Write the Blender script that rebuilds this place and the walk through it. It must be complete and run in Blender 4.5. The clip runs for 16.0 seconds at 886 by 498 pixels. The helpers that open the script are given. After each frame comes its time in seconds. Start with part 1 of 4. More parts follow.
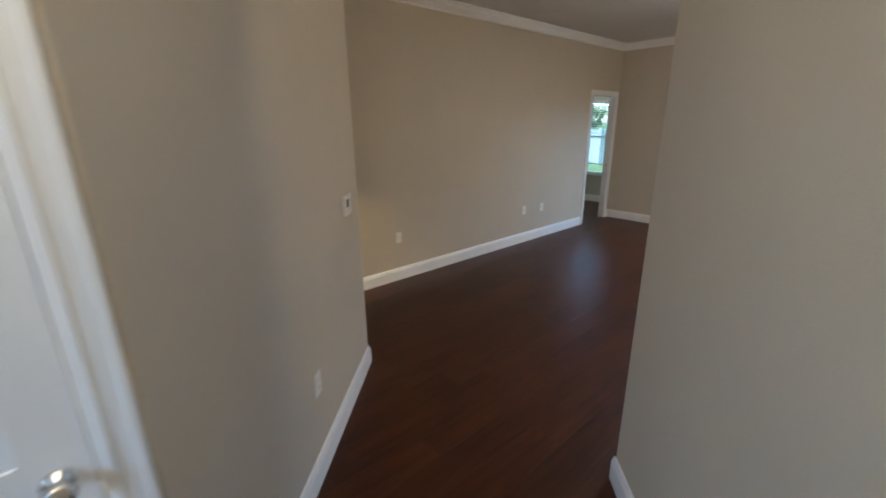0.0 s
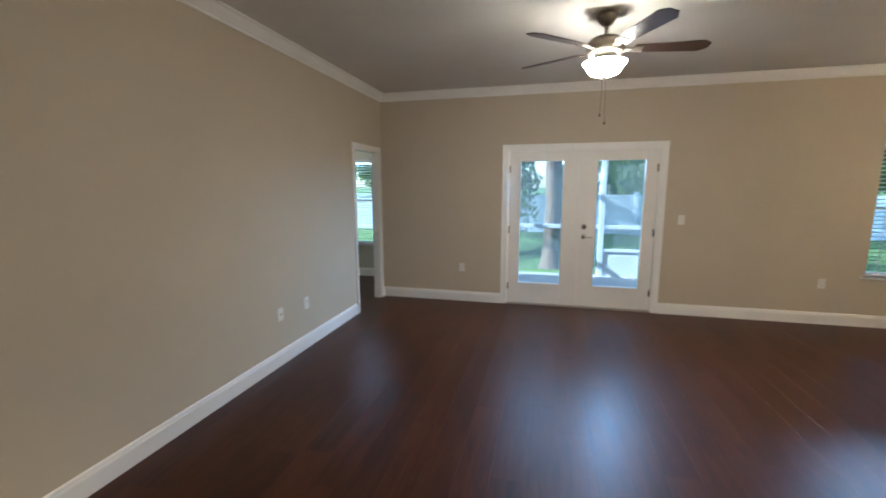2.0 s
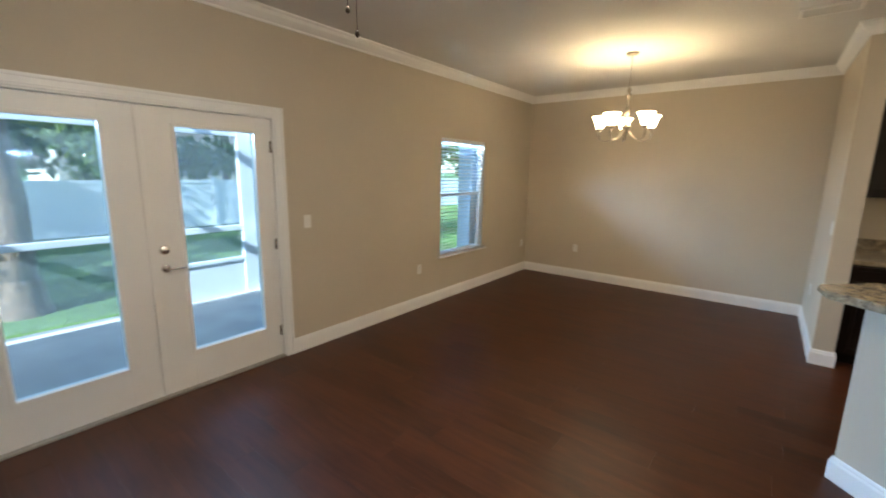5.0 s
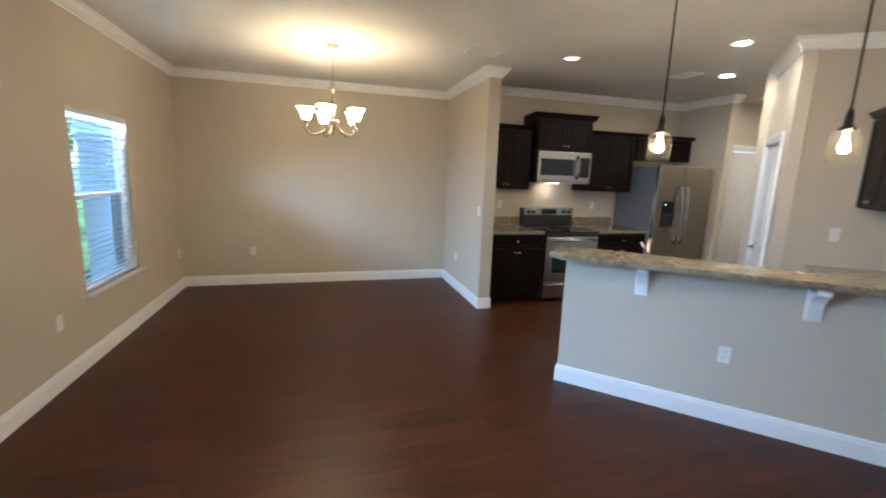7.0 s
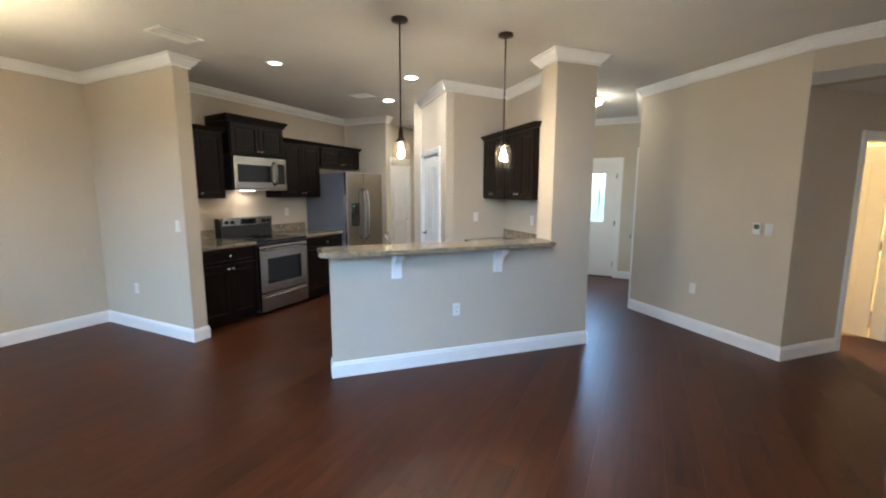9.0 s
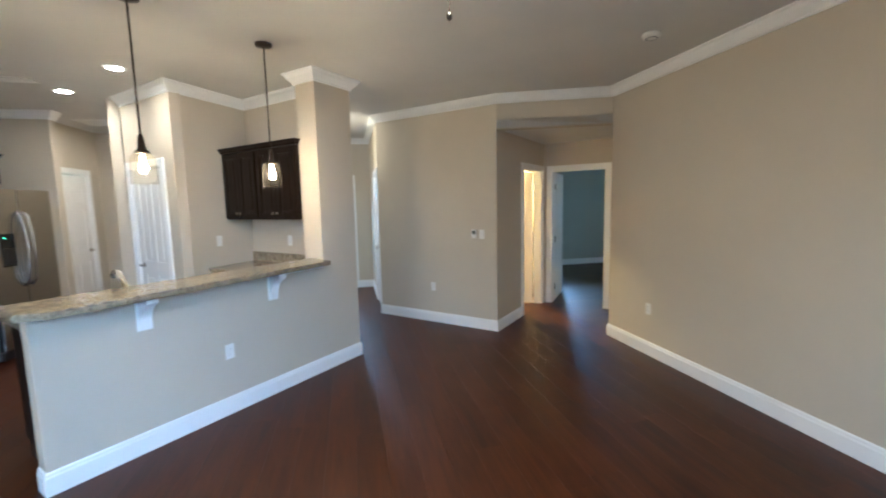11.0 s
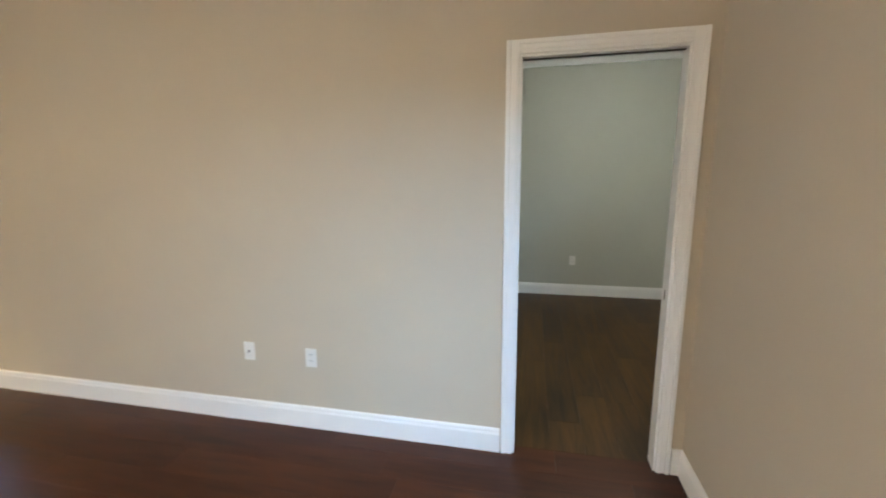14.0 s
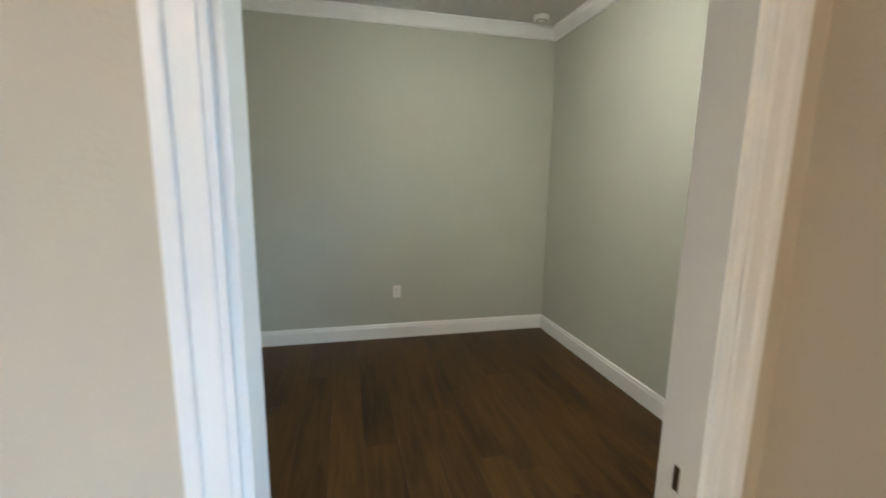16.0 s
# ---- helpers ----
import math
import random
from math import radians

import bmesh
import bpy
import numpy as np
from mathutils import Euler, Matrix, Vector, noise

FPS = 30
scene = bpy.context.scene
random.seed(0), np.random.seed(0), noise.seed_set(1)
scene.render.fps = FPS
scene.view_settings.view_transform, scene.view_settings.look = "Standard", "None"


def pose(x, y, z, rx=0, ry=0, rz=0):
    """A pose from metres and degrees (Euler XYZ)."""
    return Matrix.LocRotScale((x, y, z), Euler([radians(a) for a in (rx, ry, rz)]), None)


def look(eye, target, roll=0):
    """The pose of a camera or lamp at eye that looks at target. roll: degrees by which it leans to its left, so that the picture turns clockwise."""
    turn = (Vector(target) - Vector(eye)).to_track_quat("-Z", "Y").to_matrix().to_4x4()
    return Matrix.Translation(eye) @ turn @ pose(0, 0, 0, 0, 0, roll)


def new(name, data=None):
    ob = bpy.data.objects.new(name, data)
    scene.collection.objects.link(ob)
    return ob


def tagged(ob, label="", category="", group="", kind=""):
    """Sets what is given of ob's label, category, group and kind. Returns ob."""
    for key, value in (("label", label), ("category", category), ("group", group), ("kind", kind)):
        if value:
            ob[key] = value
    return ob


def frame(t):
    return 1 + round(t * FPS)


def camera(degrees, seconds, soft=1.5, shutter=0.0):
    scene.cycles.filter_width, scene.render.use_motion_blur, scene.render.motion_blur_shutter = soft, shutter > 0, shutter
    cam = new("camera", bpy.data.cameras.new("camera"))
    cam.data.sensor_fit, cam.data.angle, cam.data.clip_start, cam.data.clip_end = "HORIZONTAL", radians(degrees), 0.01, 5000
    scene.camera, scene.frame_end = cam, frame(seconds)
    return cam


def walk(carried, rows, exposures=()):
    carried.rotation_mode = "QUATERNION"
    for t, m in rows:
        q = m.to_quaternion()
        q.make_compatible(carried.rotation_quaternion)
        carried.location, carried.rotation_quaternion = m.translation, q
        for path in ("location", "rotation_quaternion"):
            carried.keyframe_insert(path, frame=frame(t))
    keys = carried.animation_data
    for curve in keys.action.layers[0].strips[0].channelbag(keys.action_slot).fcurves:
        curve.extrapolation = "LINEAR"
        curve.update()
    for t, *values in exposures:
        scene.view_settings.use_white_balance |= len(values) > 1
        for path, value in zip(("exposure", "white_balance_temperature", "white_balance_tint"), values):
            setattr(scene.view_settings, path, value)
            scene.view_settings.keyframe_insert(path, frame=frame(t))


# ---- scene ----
cam = camera(94.1, 16.0, soft=1.9, shutter=0.35)
# seconds, stops, kelvin, tint
EXPOSURES = [(0, 2.15, 5600, 11), (0.5, 2.75, 5700, 11), (1, 2.5, 5600, 10), (1.5, 2.3, 5600, 10), (3, 2.25, 5400, 9), (5.5, 2.25, 6000, 9), (7, 2.5, 5400, 9), (9, 2.65, 5400, 8), (12, 2.8, 5200, 7), (14, 3.0, 5800, 9), (16, 3.2, 6000, 9)]
PATH = [
    (0, (3.545, -7.125, 1.665), (2.112, -5.858, 1.079), -0.6),
    (0.5, (3.162, -6.701, 1.537), (1.878, -5.254, 1.029), -1.0),
    (1, (2.808, -6.369, 1.521), (1.749, -4.728, 1.091), -0.5),
    (1.5, (2.502, -5.918, 1.549), (1.705, -4.119, 1.192), -0.2),
    (2, (2.283, -5.565, 1.602), (1.805, -3.646, 1.3), -0.1),
    (2.5, (2.106, -5.234, 1.618), (1.978, -3.257, 1.344), -0.1),
    (3, (2.006, -4.907, 1.581), (2.174, -2.931, 1.319), -0.3),
    (3.2, (1.981, -4.742, 1.58), (2.276, -2.783, 1.303), 0.0),
    (5.3, (1.738, -2.968, 1.648), (3.457, -2.014, 1.279), 1.7),
    (5.5, (1.779, -2.805, 1.632), (3.591, -2.041, 1.266), 2.3),
    (6, (1.807, -2.463, 1.641), (3.744, -2.133, 1.266), 2.0),
    (6.5, (1.874, -2.164, 1.633), (3.838, -2.264, 1.268), 2.0),
    (7, (1.909, -1.859, 1.63), (3.799, -2.409, 1.278), 2.0),
    (7.5, (2.002, -1.625, 1.626), (3.729, -2.574, 1.284), 1.6),
    (8, (2.164, -1.426, 1.625), (3.635, -2.739, 1.286), 1.1),
    (8.5, (2.243, -1.268, 1.583), (3.423, -2.853, 1.271), 0.8),
    (9, (2.41, -1.115, 1.556), (3.281, -2.895, 1.283), 0.1),
    (9.2, (2.472, -1.228, 1.524), (3.249, -3.052, 1.265), -0.4),
    (11.3, (2.989, -1.013, 1.615), (2.34, -2.892, 1.397), -0.9),
    (11.5, (2.994, -0.987, 1.617), (2.212, -2.814, 1.391), -0.6),
    (12, (2.884, -0.948, 1.612), (1.797, -2.61, 1.373), -0.5),
    (12.5, (2.678, -0.877, 1.582), (1.321, -2.323, 1.323), -0.6),
    (13, (2.5, -0.797, 1.542), (0.889, -1.947, 1.256), -0.5),
    (13.5, (2.31, -0.738, 1.515), (0.503, -1.531, 1.195), -0.3),
    (14, (2.08, -0.774, 1.517), (0.157, -1.193, 1.163), -0.6),
    (14.5, (1.735, -0.84, 1.522), (-0.226, -0.955, 1.152), -0.6),
    (15, (1.27, -0.785, 1.49), (-0.69, -0.635, 1.12), 0.4),
    (15.5, (0.88, -0.765, 1.476), (-1.057, -0.412, 1.127), 0.8),
    (16, (0.519, -0.715, 1.465), (-1.402, -0.26, 1.14), 0.9),
]
walk(cam, [(t, look(eye, target, roll)) for t, eye, target, roll in PATH], EXPOSURES)

# ---- world, sun, exposure ----
world = bpy.data.worlds.new("sky")
scene.world = world
world.use_nodes = True
_nt = world.node_tree
_bg = _nt.nodes["Background"]
_sky = _nt.nodes.new("ShaderNodeTexSky")
_sky.sky_type = "NISHITA"
_sky.sun_disc = False
_sky.sun_elevation = radians(34)
_sky.sun_rotation = radians(258)
_nt.links.new(_sky.outputs[0], _bg.inputs[0])
_bg.inputs[1].default_value = 0.15
sun = new("sun", bpy.data.lights.new("sun", "SUN"))
sun.data.energy, sun.data.angle, sun.data.color = 4.6, radians(0.5), (1, 0.94, 0.85)
sun.matrix_basis = look((-8, -1.7, 5.2), (0, 0, 0))



def day_strip(x, y, z, w, watts, rz=0.0, tilt=45, wide=125):
    """A narrow area lamp under the head of a glazed opening, standing in for the sky's light, which falls inwards and down; at rz = 0 it shines towards -y."""
    o = new("sky_light", bpy.data.lights.new("sky_light", "AREA"))
    o.data.shape, o.data.size, o.data.size_y = "RECTANGLE", w, 0.014
    o.data.energy, o.data.color, o.data.spread = watts, (0.44, 0.70, 1.0), radians(wide)
    o.matrix_basis = pose(x, y, z, -tilt, 0, rz)


day_strip(2.215, .044, 1.908, .52, 1.8)
day_strip(2.30, .020, 1.908, .12, 1.2, -56, 57, 70)
day_strip(3.178, .044, 1.908, .54, 1.5)
day_strip(3.10, .030, 1.908, .12, 2.8, 16, 70, 70)
day_strip(6.29, .066, 1.985, .88, 14)
day_strip(-.89, 1.275, 1.985, .80, 2.2)
day_strip(-1.56, -10.465, 1.985, 1.2, 24, 180)
day_strip(3.345, -9.23, 1.88, .46, 4, 180)

H = 2.85          # ceiling height
HALL = 2.46       # lowered ceiling of the bedroom hall
TH = 0.12         # wall thickness


# ---- materials ----
def mat(name, col, rough=0.5, metal=0.0, var=0.06, scale=6.0, bump=0.0, bscale=60.0, spec=0.5, emit=None, power=0.0, stretch=None):
    m = bpy.data.materials.new(name)
    m.use_nodes = True
    nt = m.node_tree
    b = nt.nodes["Principled BSDF"]
    b.inputs["Roughness"].default_value = rough
    b.inputs["Metallic"].default_value = metal
    b.inputs["Specular IOR Level"].default_value = spec
    tc = nt.nodes.new("ShaderNodeTexCoord")
    vec = tc.outputs["Object"]
    if stretch:
        mp = nt.nodes.new("ShaderNodeMapping")
        mp.inputs["Scale"].default_value = stretch
        nt.links.new(vec, mp.inputs[0])
        vec = mp.outputs[0]
    n1 = nt.nodes.new("ShaderNodeTexNoise")
    n1.inputs["Scale"].default_value = scale
    n1.inputs["Detail"].default_value = 6
    nt.links.new(vec, n1.inputs["Vector"])
    rp = nt.nodes.new("ShaderNodeValToRGB")
    rp.color_ramp.elements[0].position, rp.color_ramp.elements[1].position = 0.3, 0.7
    rp.color_ramp.elements[0].color = (*[c * (1 - var) for c in col], 1)
    rp.color_ramp.elements[1].color = (*[min(1, c * (1 + var)) for c in col], 1)
    nt.links.new(n1.outputs["Fac"], rp.inputs[0])
    nt.links.new(rp.outputs[0], b.inputs["Base Color"])
    if bump:
        n2 = nt.nodes.new("ShaderNodeTexNoise")
        n2.inputs["Scale"].default_value = bscale
        n2.inputs["Detail"].default_value = 4
        nt.links.new(vec, n2.inputs["Vector"])
        bp = nt.nodes.new("ShaderNodeBump")
        bp.inputs["Strength"].default_value = bump
        bp.inputs["Distance"].default_value = 0.01
        nt.links.new(n2.outputs["Fac"], bp.inputs["Height"])
        nt.links.new(bp.outputs[0], b.inputs["Normal"])
    if emit:
        b.inputs["Emission Color"].default_value = (*emit, 1)
        b.inputs["Emission Strength"].default_value = power
    return m


def wood_floor(name, dark, light, rough, axis, bump=0.05, spec=0.28):
    """Laminate planks: long grain, streaks, and a tone of its own for each plank."""
    m = bpy.data.materials.new(name)
    m.use_nodes = True
    nt = m.node_tree
    b = nt.nodes["Principled BSDF"]
    b.inputs["Specular IOR Level"].default_value = spec
    tc = nt.nodes.new("ShaderNodeTexCoord")
    oi = nt.nodes.new("ShaderNodeObjectInfo")
    geo = nt.nodes.new("ShaderNodeNewGeometry")
    add = nt.nodes.new("ShaderNodeMath")
    nt.links.new(oi.outputs["Random"], add.inputs[0])
    nt.links.new(geo.outputs["Random Per Island"], add.inputs[1])
    sh = nt.nodes.new("ShaderNodeVectorMath")
    sh.operation = "MULTIPLY_ADD"
    cmb = nt.nodes.new("ShaderNodeCombineXYZ")
    nt.links.new(add.outputs[0], cmb.inputs[0]), nt.links.new(add.outputs[0], cmb.inputs[1])
    nt.links.new(cmb.outputs[0], sh.inputs[0])
    sh.inputs[1].default_value = (17, 31, 5)
    nt.links.new(tc.outputs["Object"], sh.inputs[2])
    outs = []
    for k, (a, c) in enumerate(((2.0, 22.0), (8.0, 130.0), (1.2, 3.0))):
        mp = nt.nodes.new("ShaderNodeMapping")
        mp.inputs["Scale"].default_value = (c, a, 1) if axis == "y" else (a, c, 1)
        nt.links.new(sh.outputs[0], mp.inputs[0])
        n = nt.nodes.new("ShaderNodeTexNoise")
        n.inputs["Scale"].default_value = 1.0
        n.inputs["Detail"].default_value = 5
        n.inputs["Distortion"].default_value = 0.6 if k == 0 else 0
        nt.links.new(mp.outputs[0], n.inputs["Vector"])
        outs.append(n.outputs["Fac"])
    s1 = nt.nodes.new("ShaderNodeMath")
    s1.operation = "ADD"
    nt.links.new(outs[0], s1.inputs[0]), nt.links.new(outs[2], s1.inputs[1])
    s2 = nt.nodes.new("ShaderNodeMath")
    s2.operation = "MULTIPLY_ADD"
    s2.inputs[1].default_value = 0.35
    nt.links.new(outs[1], s2.inputs[0]), nt.links.new(s1.outputs[0], s2.inputs[2])
    fr = nt.nodes.new("ShaderNodeMath")
    fr.operation = "FRACT"
    nt.links.new(add.outputs[0], fr.inputs[0])
    s3 = nt.nodes.new("ShaderNodeMath")
    s3.operation = "MULTIPLY_ADD"
    s3.inputs[1].default_value = 0.16
    nt.links.new(fr.outputs[0], s3.inputs[0]), nt.links.new(s2.outputs[0], s3.inputs[2])
    rp = nt.nodes.new("ShaderNodeMapRange")
    rp.inputs["From Min"].default_value, rp.inputs["From Max"].default_value = 0.88, 1.62
    nt.links.new(s3.outputs[0], rp.inputs["Value"])
    mix = nt.nodes.new("ShaderNodeMix")
    mix.data_type = "RGBA"
    mix.inputs["A"].default_value, mix.inputs["B"].default_value = (*dark, 1), (*light, 1)
    nt.links.new(rp.outputs[0], mix.inputs["Factor"])
    nt.links.new(mix.outputs["Result"], b.inputs["Base Color"])
    rr = nt.nodes.new("ShaderNodeMapRange")
    rr.inputs["To Min"].default_value, rr.inputs["To Max"].default_value = rough - 0.06, rough + 0.08
    nt.links.new(outs[0], rr.inputs["Value"])
    nt.links.new(rr.outputs[0], b.inputs["Roughness"])
    bp = nt.nodes.new("ShaderNodeBump")
    bp.inputs["Strength"].default_value, bp.inputs["Distance"].default_value = bump, 0.01
    nt.links.new(s2.outputs[0], bp.inputs["Height"])
    nt.links.new(bp.outputs[0], b.inputs["Normal"])
    return m


def granite(name):
    m = mat(name, (0.33, 0.27, 0.19), 0.16, var=0.5, scale=45)
    nt = m.node_tree
    b = nt.nodes["Principled BSDF"]
    v = nt.nodes.new("ShaderNodeTexVoronoi")
    v.inputs["Scale"].default_value = 90
    tc = nt.nodes.new("ShaderNodeTexCoord")
    nt.links.new(tc.outputs["Object"], v.inputs["Vector"])
    n = nt.nodes.new("ShaderNodeTexNoise")
    n.inputs["Scale"].default_value, n.inputs["Detail"].default_value = 24, 8
    nt.links.new(tc.outputs["Object"], n.inputs["Vector"])
    rp = nt.nodes.new("ShaderNodeValToRGB")
    cr = rp.color_ramp
    cr.elements[0].position, cr.elements[0].color = 0.30, (0.05, 0.04, 0.03, 1)
    cr.elements[1].position, cr.elements[1].color = 0.74, (0.40, 0.34, 0.24, 1)
    e = cr.elements.new(0.5)
    e.color = (0.26, 0.20, 0.125, 1)
    mx = nt.nodes.new("ShaderNodeMix")
    mx.data_type = "RGBA"
    mx.inputs["Factor"].default_value = 0.45
    nt.links.new(n.outputs["Fac"], rp.inputs[0])
    nt.links.new(rp.outputs[0], mx.inputs["A"])
    bw = nt.nodes.new("ShaderNodeMix")
    bw.data_type = "RGBA"
    bw.inputs["A"].default_value, bw.inputs["B"].default_value = (0.09, 0.075, 0.055, 1), (0.42, 0.36, 0.26, 1)
    nt.links.new(v.outputs["Color"], bw.inputs["Factor"])
    nt.links.new(bw.outputs["Result"], mx.inputs["B"])
    nt.links.new(mx.outputs["Result"], b.inputs["Base Color"])
    return m


def glass(name, tint=(1, 1, 1), gloss=0.03):
    m = bpy.data.materials.new(name)
    m.use_nodes = True
    nt = m.node_tree
    nt.nodes.remove(nt.nodes["Principled BSDF"])
    out = nt.nodes["Material Output"]
    lw = nt.nodes.new("ShaderNodeLayerWeight")
    lw.inputs[0].default_value = 0.5
    pw = nt.nodes.new("ShaderNodeMath")
    pw.operation = "POWER"
    pw.inputs[1].default_value = 5.0
    nt.links.new(lw.outputs["Facing"], pw.inputs[0])
    fr = nt.nodes.new("ShaderNodeMath")
    fr.operation = "MULTIPLY_ADD"
    fr.inputs[1].default_value, fr.inputs[2].default_value = 0.7, gloss
    nt.links.new(pw.outputs[0], fr.inputs[0])
    tr = nt.nodes.new("ShaderNodeBsdfTransparent")
    tr.inputs[0].default_value = (*tint, 1)
    gl = nt.nodes.new("ShaderNodeBsdfGlossy")
    gl.inputs["Roughness"].default_value = 0.02
    mx = nt.nodes.new("ShaderNodeMixShader")
    nt.links.new(fr.outputs[0], mx.inputs[0])
    nt.links.new(tr.outputs[0], mx.inputs[1]), nt.links.new(gl.outputs[0], mx.inputs[2])
    nt.links.new(mx.outputs[0], out.inputs[0])
    return m


def hazy(name, col, share, tint=(1, 1, 1), through_share=0.5):
    """Fine mesh or frosted glass: part of the light passes straight, the rest is scattered to both sides."""
    m = glass(name, tint)
    nt = m.node_tree
    out = nt.nodes["Material Output"]
    clear = out.inputs[0].links[0].from_socket
    df, tl = nt.nodes.new("ShaderNodeBsdfDiffuse"), nt.nodes.new("ShaderNodeBsdfTranslucent")
    df.inputs[0].default_value = tl.inputs[0].default_value = (*col, 1)
    a, b = nt.nodes.new("ShaderNodeMixShader"), nt.nodes.new("ShaderNodeMixShader")
    a.inputs[0].default_value, b.inputs[0].default_value = through_share, share
    nt.links.new(df.outputs[0], a.inputs[1]), nt.links.new(tl.outputs[0], a.inputs[2])
    nt.links.new(clear, b.inputs[1]), nt.links.new(a.outputs[0], b.inputs[2])
    nt.links.new(b.outputs[0], out.inputs[0])
    return m


def lamp_glow(name, col, power):
    return mat(name, (0.85, 0.82, 0.76), 0.35, var=0.02, emit=col, power=power)


WALL = mat("greige_paint", (0.56, 0.49, 0.385), 0.62, var=0.025, scale=1.6, bump=0.10, bscale=140, spec=0.25)
WALLBED = mat("grey_green_paint", (0.50, 0.50, 0.43), 0.6, var=0.025, scale=1.6, bump=0.10, bscale=140, spec=0.25)
WALLBATH = mat("warm_paint", (0.62, 0.50, 0.28), 0.6, var=0.03, scale=1.6, spec=0.25)
CEIL = mat("ceiling_paint", (0.68, 0.66, 0.63), 0.85, var=0.03, scale=2.0, bump=0.35, bscale=55, spec=0.15)
TRIM = mat("white_trim_paint", (0.86, 0.85, 0.83), 0.35, var=0.02, scale=3, bump=0.03, bscale=40)
DOORW = mat("white_door_paint", (0.83, 0.81, 0.78), 0.38, var=0.02, scale=3, bump=0.05, bscale=50)
FLOORM = wood_floor("red_brown_laminate", (0.027, 0.0066, 0.0023), (0.082, 0.0230, 0.0073), 0.38, "y")
FLOORB = wood_floor("brown_laminate", (0.010, 0.0042, 0.0013), (0.100, 0.047, 0.011), 0.40, "x")
GAP = mat("dark_joint", (0.012, 0.006, 0.004), 0.8, var=0.2)
TILE = mat("cream_tile", (0.55, 0.42, 0.25), 0.4, var=0.1, scale=4)
ESPRESSO = mat("espresso_wood", (0.009, 0.0052, 0.0038), 0.38, var=0.35, scale=3, spec=0.14, bump=0.05, bscale=20, stretch=(8, 8, 1))
STEEL = mat("brushed_steel", (0.46, 0.44, 0.41), 0.26, metal=1.0, var=0.05, scale=8, bump=0.03, bscale=30, stretch=(1, 1, 60))
STEELSIDE = mat("grey_painted_side", (0.16, 0.17, 0.19), 0.45, var=0.05, scale=5, bump=0.1, bscale=200)
BLACKGL = mat("black_glass", (0.008, 0.008, 0.009), 0.08, var=0.1)
BLACKPL = mat("black_plastic", (0.015, 0.015, 0.016), 0.4, var=0.1)
CHROME = mat("satin_nickel", (0.62, 0.59, 0.55), 0.25, metal=1.0, var=0.04)
BRONZE = mat("dark_bronze", (0.05, 0.035, 0.025), 0.38, metal=0.8, var=0.15, scale=20)
PEWTER = mat("brushed_pewter", (0.30, 0.26, 0.21), 0.35, metal=0.9, var=0.1, scale=20)
GRANITE = granite("speckled_granite")
PLATE = mat("white_plastic", (0.78, 0.76, 0.72), 0.35, var=0.02)
SLOT = mat("dark_slot", (0.03, 0.03, 0.03), 0.6)
GLASS = glass("window_glass", (0.80, 0.92, 1.0))
CLEAR = hazy("seeded_glass", (0.8, 0.78, 0.72), 0.004, (0.95, 0.92, 0.86))
FROST = hazy("frosted_glass", (0.9, 0.9, 0.9), 0.5, (1, 1, 1), 0.8)
SCREEN = hazy("insect_screen", (0.44, 0.50, 0.56), 0.20, (1, 1, 1), 0.35)
BLADE = mat("dark_walnut_blade", (0.035, 0.016, 0.011), 0.35, var=0.4, scale=3, stretch=(2, 14, 1))
BOWL = lamp_glow("lit_bowl_glass", (1.0, 0.87, 0.68), 22.0)
SHADE = lamp_glow("lit_shade_glass", (1.0, 0.74, 0.40), 8.0)
BULB = lamp_glow("lit_bulb", (1.0, 0.74, 0.42), 110.0)
CANLIT = lamp_glow("lit_can_lens", (1.0, 0.86, 0.66), 70.0)
CANDIM = lamp_glow("dim_can_lens", (1.0, 0.84, 0.62), 2.0)
SLAT = mat("white_blind_slat", (0.75, 0.76, 0.78), 0.4, var=0.02)
VINYL = mat("white_vinyl", (0.62, 0.64, 0.66), 0.4, var=0.03, scale=2)
FRAMEW = mat("white_aluminium", (0.66, 0.69, 0.74), 0.4, var=0.03)
CONC = mat("concrete_slab", (0.42, 0.41, 0.39), 0.75, var=0.12, scale=2.5, bump=0.2, bscale=60)
GRASS = mat("lawn", (0.085, 0.15, 0.035), 0.9, var=0.4, scale=0.6, bump=0.8, bscale=90)
BLADES = mat("grass_blades", (0.10, 0.19, 0.04), 0.7, var=0.4, scale=0.8)
BARK = mat("pine_bark", (0.16, 0.105, 0.07), 0.9, var=0.45, scale=9, bump=1.0, bscale=25, stretch=(3, 3, 0.6))
LEAF = mat("foliage", (0.105, 0.15, 0.05), 0.6, var=0.5, scale=1.5)
_nt = LEAF.node_tree
_tl, _mx = _nt.nodes.new("ShaderNodeBsdfTranslucent"), _nt.nodes.new("ShaderNodeMixShader")
_tl.inputs[0].default_value = (0.17, 0.25, 0.05, 1)
_mx.inputs[0].default_value = 0.45
_nt.links.new(_nt.nodes["Principled BSDF"].outputs[0], _mx.inputs[1])
_nt.links.new(_tl.outputs[0], _mx.inputs[2])
_nt.links.new(_mx.outputs[0], _nt.nodes["Material Output"].inputs[0])
STUCCO = mat("stucco", (0.55, 0.53, 0.48), 0.85, var=0.05, scale=4, bump=0.4, bscale=90)
SHINGLE = mat("roof_shingle", (0.12, 0.11, 0.10), 0.9, var=0.3, scale=12)


